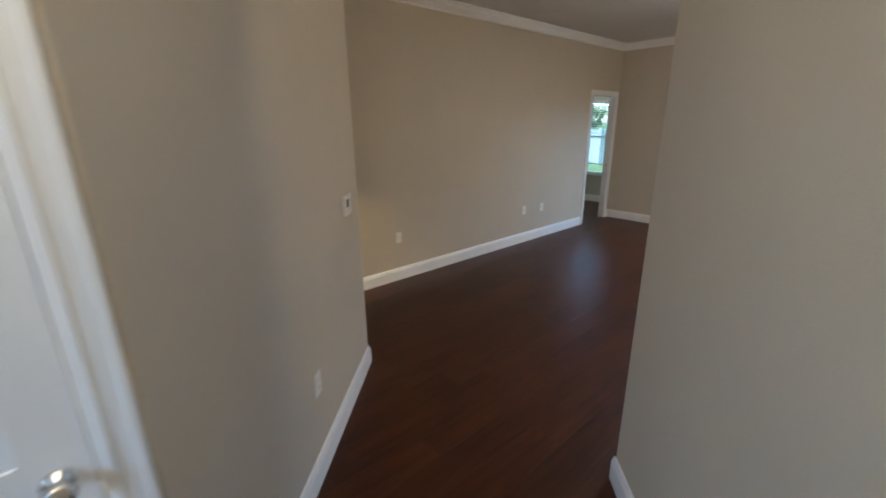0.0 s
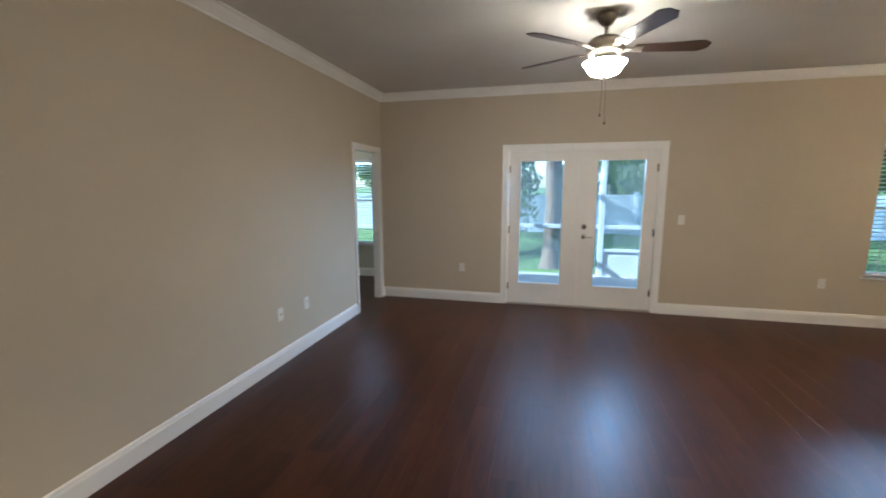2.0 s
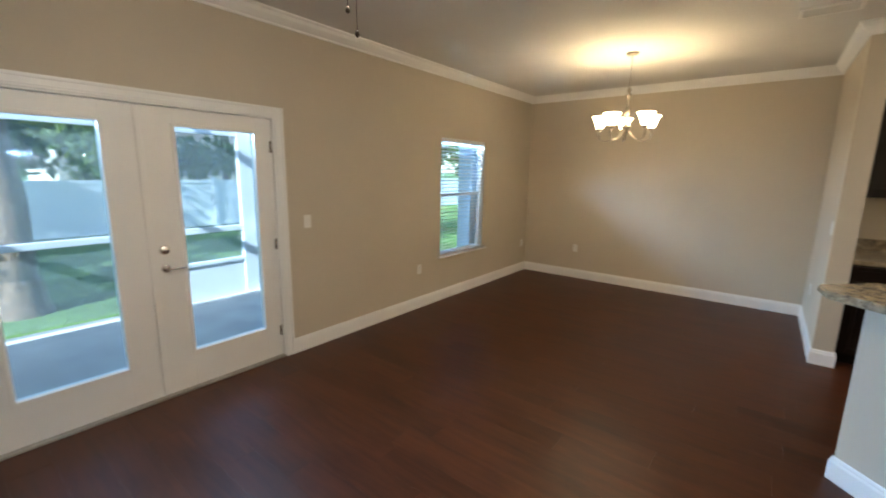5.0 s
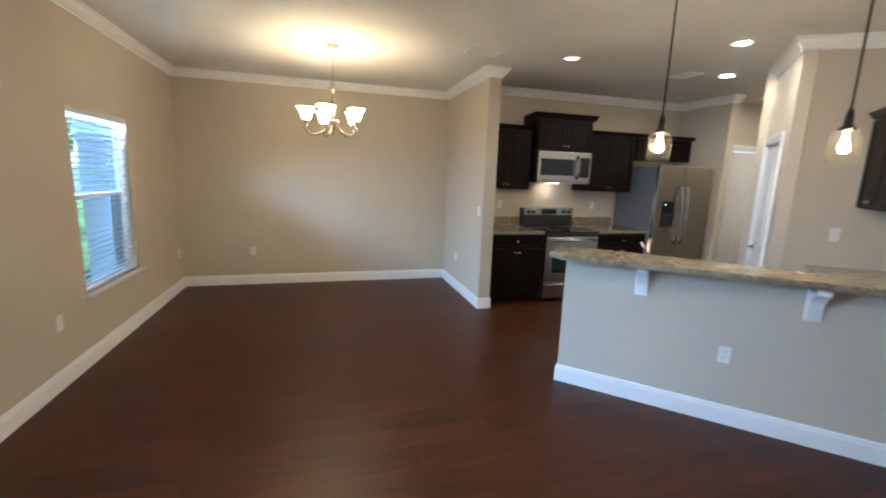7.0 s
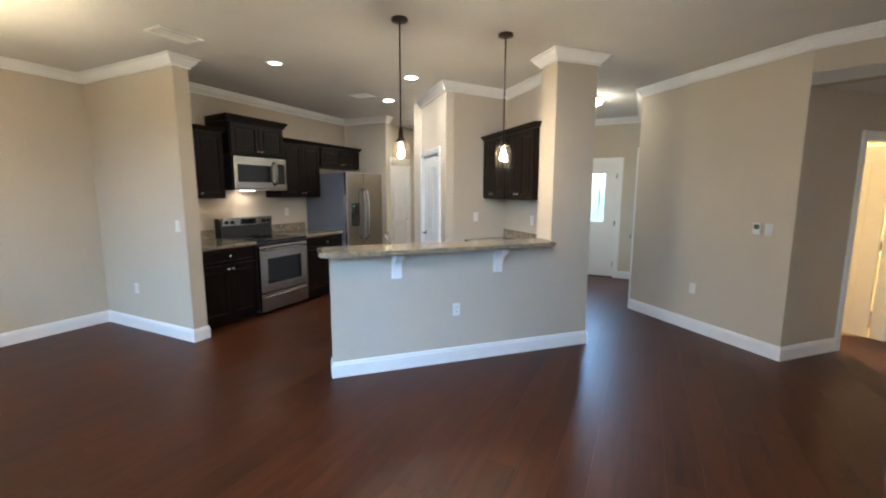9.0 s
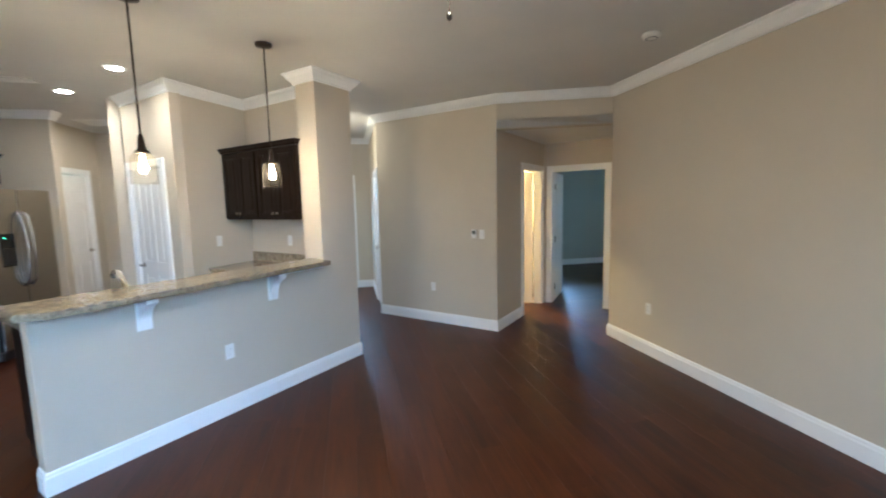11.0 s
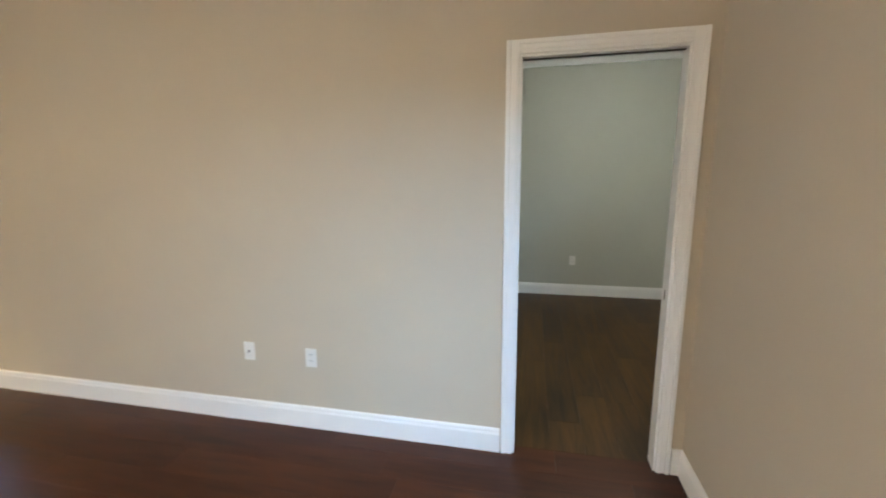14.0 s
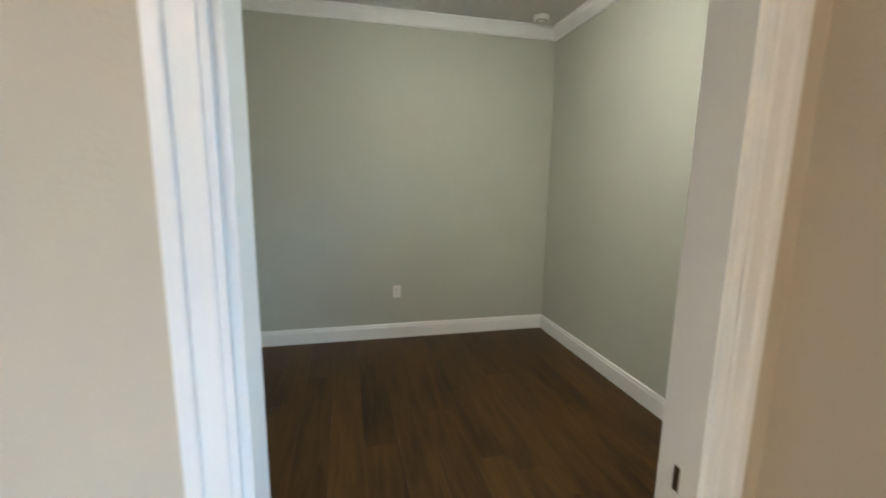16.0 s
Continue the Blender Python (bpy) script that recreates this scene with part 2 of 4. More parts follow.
# ---- mesh helpers ----
def box_bm(bm, x0, x1, y0, y1, z0, z1, bevel=0.0, m=None):
    r = bmesh.ops.create_cube(bm, size=1.0)
    vs = r["verts"]
    for v in vs:
        v.co = Vector((x0 + (v.co.x + .5) * (x1 - x0), y0 + (v.co.y + .5) * (y1 - y0), z0 + (v.co.z + .5) * (z1 - z0)))
    if bevel:
        es = list({e for v in vs for e in v.link_edges})
        out = bmesh.ops.bevel(bm, geom=es, offset=bevel, segments=2, profile=0.6, affect="EDGES")
        vs = list({v for f in out["faces"] for v in f.verts} | {v for v in vs if v.is_valid})
    if m is not None:
        bmesh.ops.transform(bm, matrix=m, verts=vs)
    return vs


def lathe_bm(bm, prof, seg=24, m=None, cap=True):
    """Turns (radius, z) pairs about the z axis."""
    rings = []
    for r, z in prof:
        rings.append([bm.verts.new((r * math.cos(2 * math.pi * i / seg), r * math.sin(2 * math.pi * i / seg), z)) for i in range(seg)])
    for a, b in zip(rings, rings[1:]):
        for i in range(seg):
            j = (i + 1) % seg
            f = bm.faces.new((a[i], a[j], b[j], b[i]))
            f.smooth = True
    if cap:
        for r in (rings[0][::-1], rings[-1]):
            bm.faces.new(r)
    vs = [v for r in rings for v in r]
    if m is not None:
        bmesh.ops.transform(bm, matrix=m, verts=vs)
    return vs


def tube_bm(bm, pts, rad, seg=10, taper=None):
    pts = [Vector(p) for p in pts]
    rings = []
    for i, p in enumerate(pts):
        d = (pts[min(i + 1, len(pts) - 1)] - pts[max(i - 1, 0)]).normalized()
        if i == 0:
            q = d.to_track_quat("Z", "Y")
        else:
            q = prev.rotation_difference(d) @ q
        prev = d
        r = rad if taper is None else rad + (taper - rad) * i / (len(pts) - 1)
        rings.append([bm.verts.new(p + q @ Vector((r * math.cos(2 * math.pi * k / seg), r * math.sin(2 * math.pi * k / seg), 0))) for k in range(seg)])
    for a, b in zip(rings, rings[1:]):
        for i in range(seg):
            j = (i + 1) % seg
            bm.faces.new((a[i], a[j], b[j], b[i])).smooth = True
    bm.faces.new(rings[0][::-1]), bm.faces.new(rings[-1])


def done(name, bm, material):
    bmesh.ops.recalc_face_normals(bm, faces=bm.faces)
    me = bpy.data.meshes.new(name)
    bm.to_mesh(me)
    bm.free()
    for m in material if isinstance(material, (list, tuple)) else (material,):
        me.materials.append(m)
    return new(name, me)


def part(name, bm, material, parent, label=""):
    ob = done(name, bm, material)
    ob.parent = parent
    if label:
        ob["label"] = label
    return ob


def thing(name, m, label, category, group="", kind=""):
    """An Empty at the base of a thing, which parents its parts."""
    ob = new(name)
    ob.empty_display_size = 0.1
    ob.matrix_basis = m
    return tagged(ob, label, category, group, kind)


def B(name, parent, material, x0, x1, y0, y1, z0, z1, bevel=0.003, label=""):
    bm = bmesh.new()
    box_bm(bm, x0, x1, y0, y1, z0, z1, bevel)
    return part(name, bm, material, parent, label)


def wall(name, p0, p1, openings=(), z0=0.0, z1=H, thick=TH, material=WALL, label="greige painted plaster wall"):
    """A wall whose room face runs from p0 to p1 and whose body lies to the left of that way. Openings: (a, b, bottom, top) along it."""
    p0, p1 = Vector((*p0, 0)), Vector((*p1, 0))
    d = p1 - p0
    L = d.length
    m = Matrix.Translation(p0) @ Matrix.Rotation(math.atan2(d.y, d.x), 4, "Z")
    bm = bmesh.new()
    a = 0.0
    for s, e, lo, hi in sorted(openings):
        if s > a:
            box_bm(bm, a, s, 0, thick, z0, z1)
        if lo > z0:
            box_bm(bm, s, e, 0, thick, z0, lo)
        if hi < z1:
            box_bm(bm, s, e, 0, thick, hi, z1)
        a = e
    if a < L:
        box_bm(bm, a, L, 0, thick, z0, z1)
    ob = done(name, bm, material)
    ob.matrix_basis = m
    return tagged(ob, label, "wall", kind="structure")


def sweep(name, prof, pts, material, label, category):
    """A moulding of profile (out, z) along a way whose room lies to its right, mitred at the corners."""
    P = [Vector(p) for p in pts]
    bm = bmesh.new()
    rings = []
    for i, p in enumerate(P):
        def nrm(a, b):
            t = (b - a).normalized()
            return Vector((t.y, -t.x))
        if i == 0:
            off = nrm(P[0], P[1])
        elif i == len(P) - 1:
            off = nrm(P[-2], P[-1])
        else:
            n1, n2 = nrm(P[i - 1], p), nrm(p, P[i + 1])
            off = (n1 + n2) / max(0.3, 1 + n1.dot(n2))
        rings.append([bm.verts.new((p.x + off.x * o, p.y + off.y * o, z)) for o, z in prof])
    k = len(prof)
    for a, b in zip(rings, rings[1:]):
        for i in range(k):
            bm.faces.new((a[i], b[i], b[(i + 1) % k], a[(i + 1) % k]))
    bm.faces.new(rings[0]), bm.faces.new(rings[-1][::-1])
    return tagged(done(name, bm, material), label, category, kind="structure")


BASE = ((0, 0), (0.016, 0), (0.016, 0.105), (0.011, 0.118), (0.011, 0.128), (0.005, 0.138), (0, 0.138))
CROWN = ((0, H), (0.085, H), (0.085, H - .012), (0.07, H - .02), (0.058, H - .045), (0.03, H - .075), (0.018, H - .085), (0.018, H - .1), (0, H - .1))


def base(pts):
    return sweep("baseboard", BASE, pts, TRIM, "white painted moulded baseboard along the wall", "baseboard")


def crown(pts, name="crown_trim"):
    return sweep(name, CROWN, pts, TRIM, "white painted crown moulding under the ceiling", "crown moulding")


# ---- plan ----
K = Vector((2.90, -5.47))                    # column corner at the diagonal passage
U, N = Vector((.7071, -.7071)), Vector((.7071, .7071))


def sd(s, d):
    q = K + U * s + N * d
    return (q.x, q.y)


DIAG = Matrix.Translation((K.x, K.y, 0)) @ Matrix.Rotation(radians(45), 4, "Z")   # local x: along the peninsula, local -y: along the passage
TWR, TWL = (1.211, -5.791), (2.529, -7.109)
LWE = (0.0, -5.29)
HB0, HB1 = (0.66, -6.342), (-0.02, -7.022)

PQ, PC, PE = sd(1.6, .12), (4.63, -5.73), (5.40, -6.50)     # pantry corners

# walls, taken so that the body lies to the left of the way
wall("wall_west", LWE, (0, 0.0), [(4.436, 5.174, 0, 2.068)], thick=0.09)
wall("wall_north", (-0.12, 0), (8.29, 0), [(1.90, 3.74, 0, 2.06), (5.92, 6.90, 0.58, 2.06)], thick=0.125)
wall("wall_dining_east", (8.17, 0), (8.17, -3.69))
wall("wall_stub", (6.55, -3.84), (8.29, -3.84), thick=0.15)
wall("wall_kitchen_east", (7.45, -3.84), (7.45, -7.30))
wall("wall_kitchen_south", (7.57, -7.30), (6.55, -7.30))
wall("wall_corridor_east", (6.9, -7.42), (6.9, -9.0), [(0.30, 1.20, 0, 2.16)])
wall("wall_corridor_south", (7.0, -8.95), (4.12, -8.95))
wall("wall_pantry_front", PE, PC, [(0.10, 0.82, 0, 2.06)], thick=0.10)
wall("wall_pantry_side", (4.579, -5.816), PQ, thick=0.10)
wall("wall_pantry_back", (5.46, -6.60), (5.46, -8.95))
wall("wall_passage_east", sd(1.72, 0.12), sd(0.26, 0.12), thick=0.12)
wall("wall_column", sd(0.26, 0.45), sd(0.0, 0.45), thick=0.45, label="greige painted square column at the end of the bar")
wall("wall_foyer_east", (4.0, -9.2), (4.0, -6.56))
bpy.data.objects["wall_foyer_east"].matrix_basis = pose(4.0, -6.56, 0, 0, 0, -90)
wall("wall_foyer_south", (4.12, -9.2), (2.4, -9.2), [(0.31, 1.24, 0, 2.10)])
wall("wall_foyer_west", (2.529, -9.2), (2.529, -7.109), [(1.205, 2.005, 0, 2.06)])
wall("wall_thermostat", TWL, TWR)
wall("wall_hall_diagonal", (1.126, -5.876), HB1, [(0.74, 1.50, 0, 2.06)], z1=HALL + .04, thick=0.11)
wall("wall_hall_header", TWR, LWE, z0=HALL, thick=0.14)
wall("wall_hall_end", HB1, (-1.05, -5.99), [(0.12, 0.92, 0, 2.06)], z1=HALL + .04, thick=0.11)
wall("wall_hall_back", (-1.05, -5.99), (-0.12, -5.29), z1=HALL + .04)
# west bedroom
wall("wall_bedroom_west", (-3.2, -3.3), (-3.2, 1.21), material=WALLBED, label="grey green painted bedroom wall")
wall("wall_bedroom_north", (-3.32, 1.21), (-0.12, 1.21), [(1.98, 2.88, 0.58, 2.06)], material=WALLBED, label="grey green painted bedroom wall")
wall("wall_bedroom_east", (-0.12, 1.33), (-0.12, 0.0), material=WALLBED, label="grey green painted bedroom wall")
wall("wall_bedroom_skin", (-0.094, 0.0), (-0.094, -3.3), [(0.116, 0.854, 0, 2.068)], thick=0.002, material=WALLBED, label="grey green painted bedroom wall")
wall("wall_bedroom_south", (-0.12, -3.3), (-3.32, -3.3), material=WALLBED, label="grey green painted bedroom wall")
# south bedroom and bath beyond the hall
wall("wall_south_bedroom_south", (0.3, -10.4), (-3.7, -10.4), [(1.20, 2.52, 0.58, 2.06)], material=WALLBED, label="grey green painted bedroom wall")
wall("wall_south_bedroom_west", (-3.6, -10.5), (-3.6, -5.6), material=WALLBED, label="grey green painted bedroom wall")
wall("wall_south_bedroom_north", (-3.6, -5.6), (-1.05, -5.6), material=WALLBED, label="grey green painted bedroom wall")
wall("wall_south_bedroom_east", (-0.3, -7.3), (-0.3, -10.4), material=WALLBED, label="grey green painted bedroom wall")
wall("wall_bath_south", (2.4, -8.9), (-0.18, -8.9), material=WALLBATH, label="warm cream painted bathroom wall")

# ceilings and unseen roof
def slab(name, x0, x1, y0, y1, z0, z1, material, label, category):
    bm = bmesh.new()
    box_bm(bm, x0, x1, y0, y1, z0, z1)
    return tagged(done(name, bm, material), label, category, kind="structure")


slab("ceiling", -3.75, 8.30, -10.55, 1.35, H, H + .12, CEIL, "white textured ceiling with soft lamp light", "ceiling")
bm = bmesh.new()
vs = [bm.verts.new((x, y, HALL + .006)) for x, y in (TWR, HB1, (-1.05, -5.99), (-0.12, -5.36), LWE)]
f = bm.faces.new(vs)
ext = bmesh.ops.extrude_face_region(bm, geom=[f])
bmesh.ops.translate(bm, verts=[v for v in ext["geom"] if isinstance(v, bmesh.types.BMVert)], vec=(0, 0, .1))
tagged(done("ceiling_hall", bm, CEIL), "lowered white hall ceiling", "ceiling", kind="structure")
# unseen slabs, added and sized to keep sun off the windows and porch
slab("roof", -4.2, 1.6, -12.6, 1.0, H + .13, H + .45, SHINGLE, "unseen dark roof slab added to block the sun", "roof")
slab("unseen_roof_east", 1.6, 8.8, -10.3, 1.0, H + .13, H + .45, SHINGLE, "unseen dark roof slab added to block the sun", "roof")

# mouldings
QP, PP = PQ, PC
crown([LWE, (0, 0), (8.17, 0), (8.17, -3.69), (6.55, -3.69), (6.55, -3.84), (7.45, -3.84), (7.45, -7.30), (6.55, -7.30), (6.55, -7.42)])
crown([PE, PP, QP, sd(.26, .12), sd(.26, .45), sd(0, .45), sd(0, 0), sd(1.56, 0), (4.0, -9.2), (2.529, -9.2), TWL, TWR, LWE])
crown([(-.12, -3.3), (-3.2, -3.3), (-3.2, 1.21), (-.12, 1.21)])
base([(0, -.052), (0, 0), (1.708, 0)])
base([(3.692, 0), (8.17, 0), (8.17, -3.69), (6.55, -3.69), (6.55, -3.84), (6.80, -3.84)])
base([sd(.12, 2.53), sd(0, 2.53), sd(0, 0), sd(1.56, 0), (4.0, -9.2), (3.88, -9.2)])
base([(2.81, -9.2), (2.529, -9.2), (2.529, -8.07)])
base([TWL, TWR, (.665, -6.337)])
base([(-.12, -5.29), LWE, (0, -.918)])
base([(-.125, -3.3), (-3.2, -3.3), (-3.2, 1.21), (-.12, 1.21), (-.12, -.05)])
base([(-.3, -10.4), (-3.6, -10.4), (-3.6, -5.6)])
base([(6.9, -7.42), (6.9, -7.65)])
base([(6.9, -8.69), (6.9, -8.95), (5.46, -8.95)])


# ---- doors, windows, trim ----
def along(p0, p1):
    d = Vector(p1) - Vector(p0)
    return Matrix.Translation((*p0, 0)) @ Matrix.Rotation(math.atan2(d.y, d.x), 4, "Z")


def casing(m, a, b, top, thick=TH, w=0.072, both=False, label="white painted door casing"):
    """Casing and jamb lining round an opening a..b of a wall; the room lies at negative y."""
    t = thing("door_trim", m, label, "door casing", kind="structure")
    for side in ((-1, 1) if both else (-1,)):
        y = 0 if side < 0 else thick
        def yy(d):
            return (y - d, y) if side < 0 else (y, y + d)
        for nm, x0, x1, z0, z1 in (("side_casing", a - w, a + .004, 0, top + w), ("side_casing", b - .004, b + w, 0, top + w), ("head_casing", a + .004, b - .004, top - .004, top + w)):
            bm = bmesh.new()
            box_bm(bm, x0, x1, *yy(.014), z0, z1, .003)
            e = .022
            if nm == "head_casing":
                box_bm(bm, x0, x1, *yy(.021), z1 - e, z1 - .001, .004)
                box_bm(bm, x0, x1, *yy(.018), z1 - w + .012, z1 - w + .02, .002)
            else:
                lo, hi = (x0 + .001, x0 + e) if x0 < a else (x1 - e, x1 - .001)
                box_bm(bm, lo, hi, *yy(.021), z0, z1 - .001, .004)
                q = x1 - .018 if x0 < a else x0 + .010
                box_bm(bm, q, q + .008, *yy(.018), z0, z1 - w + .012, .002)
            part(nm, bm, TRIM, t)
    B("jamb", t, TRIM, a - .001, a + .016, -.002, thick + .002, 0, top, .002)
    B("jamb", t, TRIM, b - .016, b + .001, -.002, thick + .002, 0, top, .002)
    B("jamb_head", t, TRIM, a + .016, b - .016, -.002, thick + .002, top - .016, top + .001, .002)
    return t


def raised(bm, x0, x1, z0, z1, y0, out):
    """A raised field: bevelled box proud of y0 towards negative y."""
    box_bm(bm, x0, x1, y0 - out, y0 + .004, z0, z1, min(out * .9, .012))


def panel_leaf(parent, w, h, panels, t=.035, material=DOORW, z0=0.01):
    """A door leaf with sunk panels on both faces, front at y = 0."""
    bm = bmesh.new()
    box_bm(bm, 0, w, .009, t - .009, z0, z0 + h)
    xs = sorted({p[0] for p in panels} | {p[1] for p in panels})
    cols = sorted({(p[0], p[1]) for p in panels})
    edges = [0] + [v for c in cols for v in c] + [w]
    for a, b in zip(edges[0::2], edges[1::2]):
        box_bm(bm, a, b, 0, t, z0, z0 + h, .003)
    for c in cols:
        zs = [z0] + [v for p in sorted((p for p in panels if (p[0], p[1]) == c), key=lambda q: q[2]) for v in (z0 + p[2], z0 + p[3])] + [z0 + h]
        for a, b in zip(zs[0::2], zs[1::2]):
            box_bm(bm, c[0] - .002, c[1] + .002, .0005, t - .0005, a, b, .003)
    leaf = part("leaf", bm, material, parent)
    for x0, x1, a, b in panels:
        bm = bmesh.new()
        box_bm(bm, x0 + .03, x1 - .03, .003, t - .003, z0 + a + .03, z0 + b - .03, .005)
        part("panel", bm, material, leaf)
    return leaf


def lever(parent, x, z, y=0.0, way=1, material=CHROME):
    bm = bmesh.new()
    m = Matrix.Translation((x, y, z)) @ Matrix.Rotation(radians(90), 4, "X")
    lathe_bm(bm, [(.03, 0), (.03, .006), (.024, .010), (.010, .012), (.010, .045), (.012, .05)], 20, m)
    tube_bm(bm, [(x, y - .045, z), (x + way * .04, y - .05, z), (x + way * .11, y - .046, z - .004)], .008, 10, .006)
    return part("door_lever", bm, material, parent, "satin nickel lever handle")


def hinge(parent, x, z, y=0.0):
    bm = bmesh.new()
    box_bm(bm, x - .016, x + .016, y - .004, y + .002, z - .045, z + .045, .001)
    lathe_bm(bm, [(.006, -.047), (.006, .047)], 10, Matrix.Translation((x, y - .006, z)))
    part("hinge", bm, CHROME, parent)


# french doors to the porch
WN = along((-0.12, 0), (8.29, 0))
casing(WN, 1.90, 3.74, 2.06, .125, label="white casing round the french doors")
fd = thing("door_1", pose(1.80, .028, 0), "pair of closed white french doors with clear glass", "door", kind="structure")
for k, (x0, x1, g0, g1) in enumerate(((0.0, .885, .135, .695), (.895, 1.80, 1.09, 1.665))):
    bm = bmesh.new()
    for a in ((x0, g0, .02, 2.04), (g1, x1, .02, 2.04), (g0, g1, .02, .29), (g0, g1, 1.93, 2.04)):
        box_bm(bm, a[0], a[1], 0, .044, a[2], a[3], .002)
    leaf = part("leaf", bm, DOORW, fd, "white glazed door leaf")
    bm = bmesh.new()
    for a in ((g0 - .012, g0 + .012, .278, 1.942), (g1 - .012, g1 + .012, .278, 1.942), (g0 + .012, g1 - .012, .278, .302), (g0 + .012, g1 - .012, 1.918, 1.942)):
        box_bm(bm, a[0], a[1], -.010, .054, a[2], a[3], .005)
    part("glazing_bead", bm, DOORW, leaf)
    bm = bmesh.new()
    box_bm(bm, g0, g1, .018, .024, .29, 1.93)
    part("pane", bm, GLASS, leaf).visible_shadow = False
    for z in (.25, 1.02, 1.82):
        hinge(fd, x0 + .004 if k == 0 else x1 - .004, z)
B("astragal", fd, DOORW, .868, .905, -.012, 0, .03, 2.03, .004)
B("threshold", fd, mat("aluminium_threshold", (.45, .42, .37), .4, .7), -.02, 1.82, -.03, .10, -.003, .018, .004)
bm = bmesh.new()
lathe_bm(bm, [(.032, 0), (.032, .01), (.026, .018), (.0, .02)], 20, Matrix.Translation((.965, 0, 1.08)) @ Matrix.Rotation(radians(90), 4, "X"), cap=False)
part("deadbolt", bm, CHROME, fd, "satin nickel deadbolt")
lever(fd, .965, .95)


def window_unit(name, m, a, b, z0=.58, z1=2.06, depth=.125, blind=True, label="white double hung window", tilt=0):
    w = thing(name, m, label, "window", kind="structure")
    y0, y1 = depth - .05, depth - .008
    for nm, x0, x1, q0, q1 in (("window_frame", a, a + .035, z0, z1), ("window_frame", b - .035, b, z0, z1), ("window_frame", a + .035, b - .035, z1 - .035, z1), ("window_frame", a + .035, b - .035, z0, z0 + .04)):
        B(nm, w, VINYL, x0, x1, y0, y1, q0, q1, .003)
    zm = (z0 + z1) / 2 + .03
    B("meeting_rail", w, VINYL, a + .035, b - .035, y0 + .003, y1 - .003, zm - .022, zm + .022, .003)
    for q0, q1 in ((z0 + .04, zm - .022), (zm + .022, z1 - .035)):
        bm = bmesh.new()
        box_bm(bm, a + .035, b - .035, y1 - .02, y1 - .016, q0, q1)
        part("pane", bm, GLASS, w).visible_shadow = False
        for x in (a + .16, b - .16):
            B("grille_bar", w, VINYL, x - .005, x + .005, y1 - .026, y1 - .021, q0, q1, 0)
    B("window_sill", w, TRIM, a - .045, b + .045, -.045, y0, z0 - .022, z0, .005)
    if blind:
        t = thing("window_blind", m, "white horizontal slat blind, lowered with open slats", "window blind", "window blinds")
        B("headrail", t, SLAT, a + .006, b - .006, .004, .055, z1 - .05, z1 - .002, .004)
        n = 30
        step = (z1 - z0 - .12) / n
        bm = bmesh.new()
        box_bm(bm, a + .012, b - .012, -.021, .021, -.0013, .0013, .0)
        bmesh.ops.rotate(bm, verts=bm.verts, cent=(0, 0, 0), matrix=Matrix.Rotation(radians(tilt), 3, "X"))
        first = part("slat", bm, SLAT, t)
        first.location = (0, .032, z1 - .07)
        for i in range(1, n):
            o = first.copy()
            scene.collection.objects.link(o)
            o.location = (0, .032, z1 - .07 - i * step)
        B("bottom_rail", t, SLAT, a + .01, b - .01, .012, .052, z0 + .012, z0 + .03, .003)
        for x in (a + .15, b - .15):
            bm = bmesh.new()
            tube_bm(bm, [(x, .032, z0 + .03), (x, .032, z1 - .05)], .0015, 6)
            part("cord", bm, SLAT, t)
    return w


window_unit("window_1", WN, 5.92, 6.90, tilt=-14)
WBN = along((-3.32, 1.21), (-0.12, 1.21))
window_unit("window_2", WBN, 1.98, 2.88, depth=.12, tilt=-18)
window_unit("window_3", along((0.3, -10.4), (-3.7, -10.4)), 1.20, 2.52, depth=.12, tilt=0)

# bedroom pocket doorway in the west wall
WW = along(LWE, (0, 0.0))
pk = casing(WW, 4.436, 5.174, 2.068, .09, w=.059, both=True, label="white fluted casing round the open bedroom doorway")
B("strike_plate", pk, CHROME, 5.1565, 5.1585, .038, .052, .905, .955, .0005, "small steel strike plate")
B("door_track", pk, SLOT, 4.453, 5.157, .035, .055, 2.048, 2.0515, 0)

SIX = lambda w: [(x0, x1, a, b) for x0, x1 in ((.11, w / 2 - .05), (w / 2 + .05, w - .11)) for a, b in ((.22, .82), (.98, 1.62), (1.72, 1.92))]
FOUR = lambda w: [(x0, x1, a, b) for x0, x1 in ((.11, w / 2 - .05), (w / 2 + .05, w - .11)) for a, b in ((.22, .86), (1.02, 1.88))]

# front door with an oval leaded light in a square glass
casing(along((4.12, -9.2), (2.4, -9.2)), .31, 1.24, 2.10, label="white casing round the front door")
fdr = thing("door_2", pose(3.795, -9.215, 0, 0, 0, 180), "closed white front door with leaded glass", "door", kind="structure")
bm = bmesh.new()
for a in ((0, .2, .015, 2.085), (.70, .90, .015, 2.085), (.2, .70, .015, 1.02), (.2, .70, 1.90, 2.085)):
    box_bm(bm, a[0], a[1], 0, .044, a[2], a[3], .002)
leaf = part("leaf", bm, DOORW, fdr)
for x0, x1 in ((.13, .42), (.48, .77)):
    bm = bmesh.new()
    raised(bm, x0, x1, .22, .86, .0, .008)
    part("panel", bm, DOORW, leaf)
bm = bmesh.new()
box_bm(bm, .2, .70, .018, .026, 1.02, 1.90)
part("pane", bm, FROST, leaf).visible_shadow = False
bm = bmesh.new()
ov = [(.45 + .17 * math.cos(a * .2618), .013, 1.46 + .36 * math.sin(a * .2618)) for a in range(25)]
tube_bm(bm, ov, .006, 6)
for x in (.30, .45, .60):
    tube_bm(bm, [(x, .013, 1.03), (x, .013, 1.89)], .004, 6)
part("leading", bm, PEWTER, leaf)
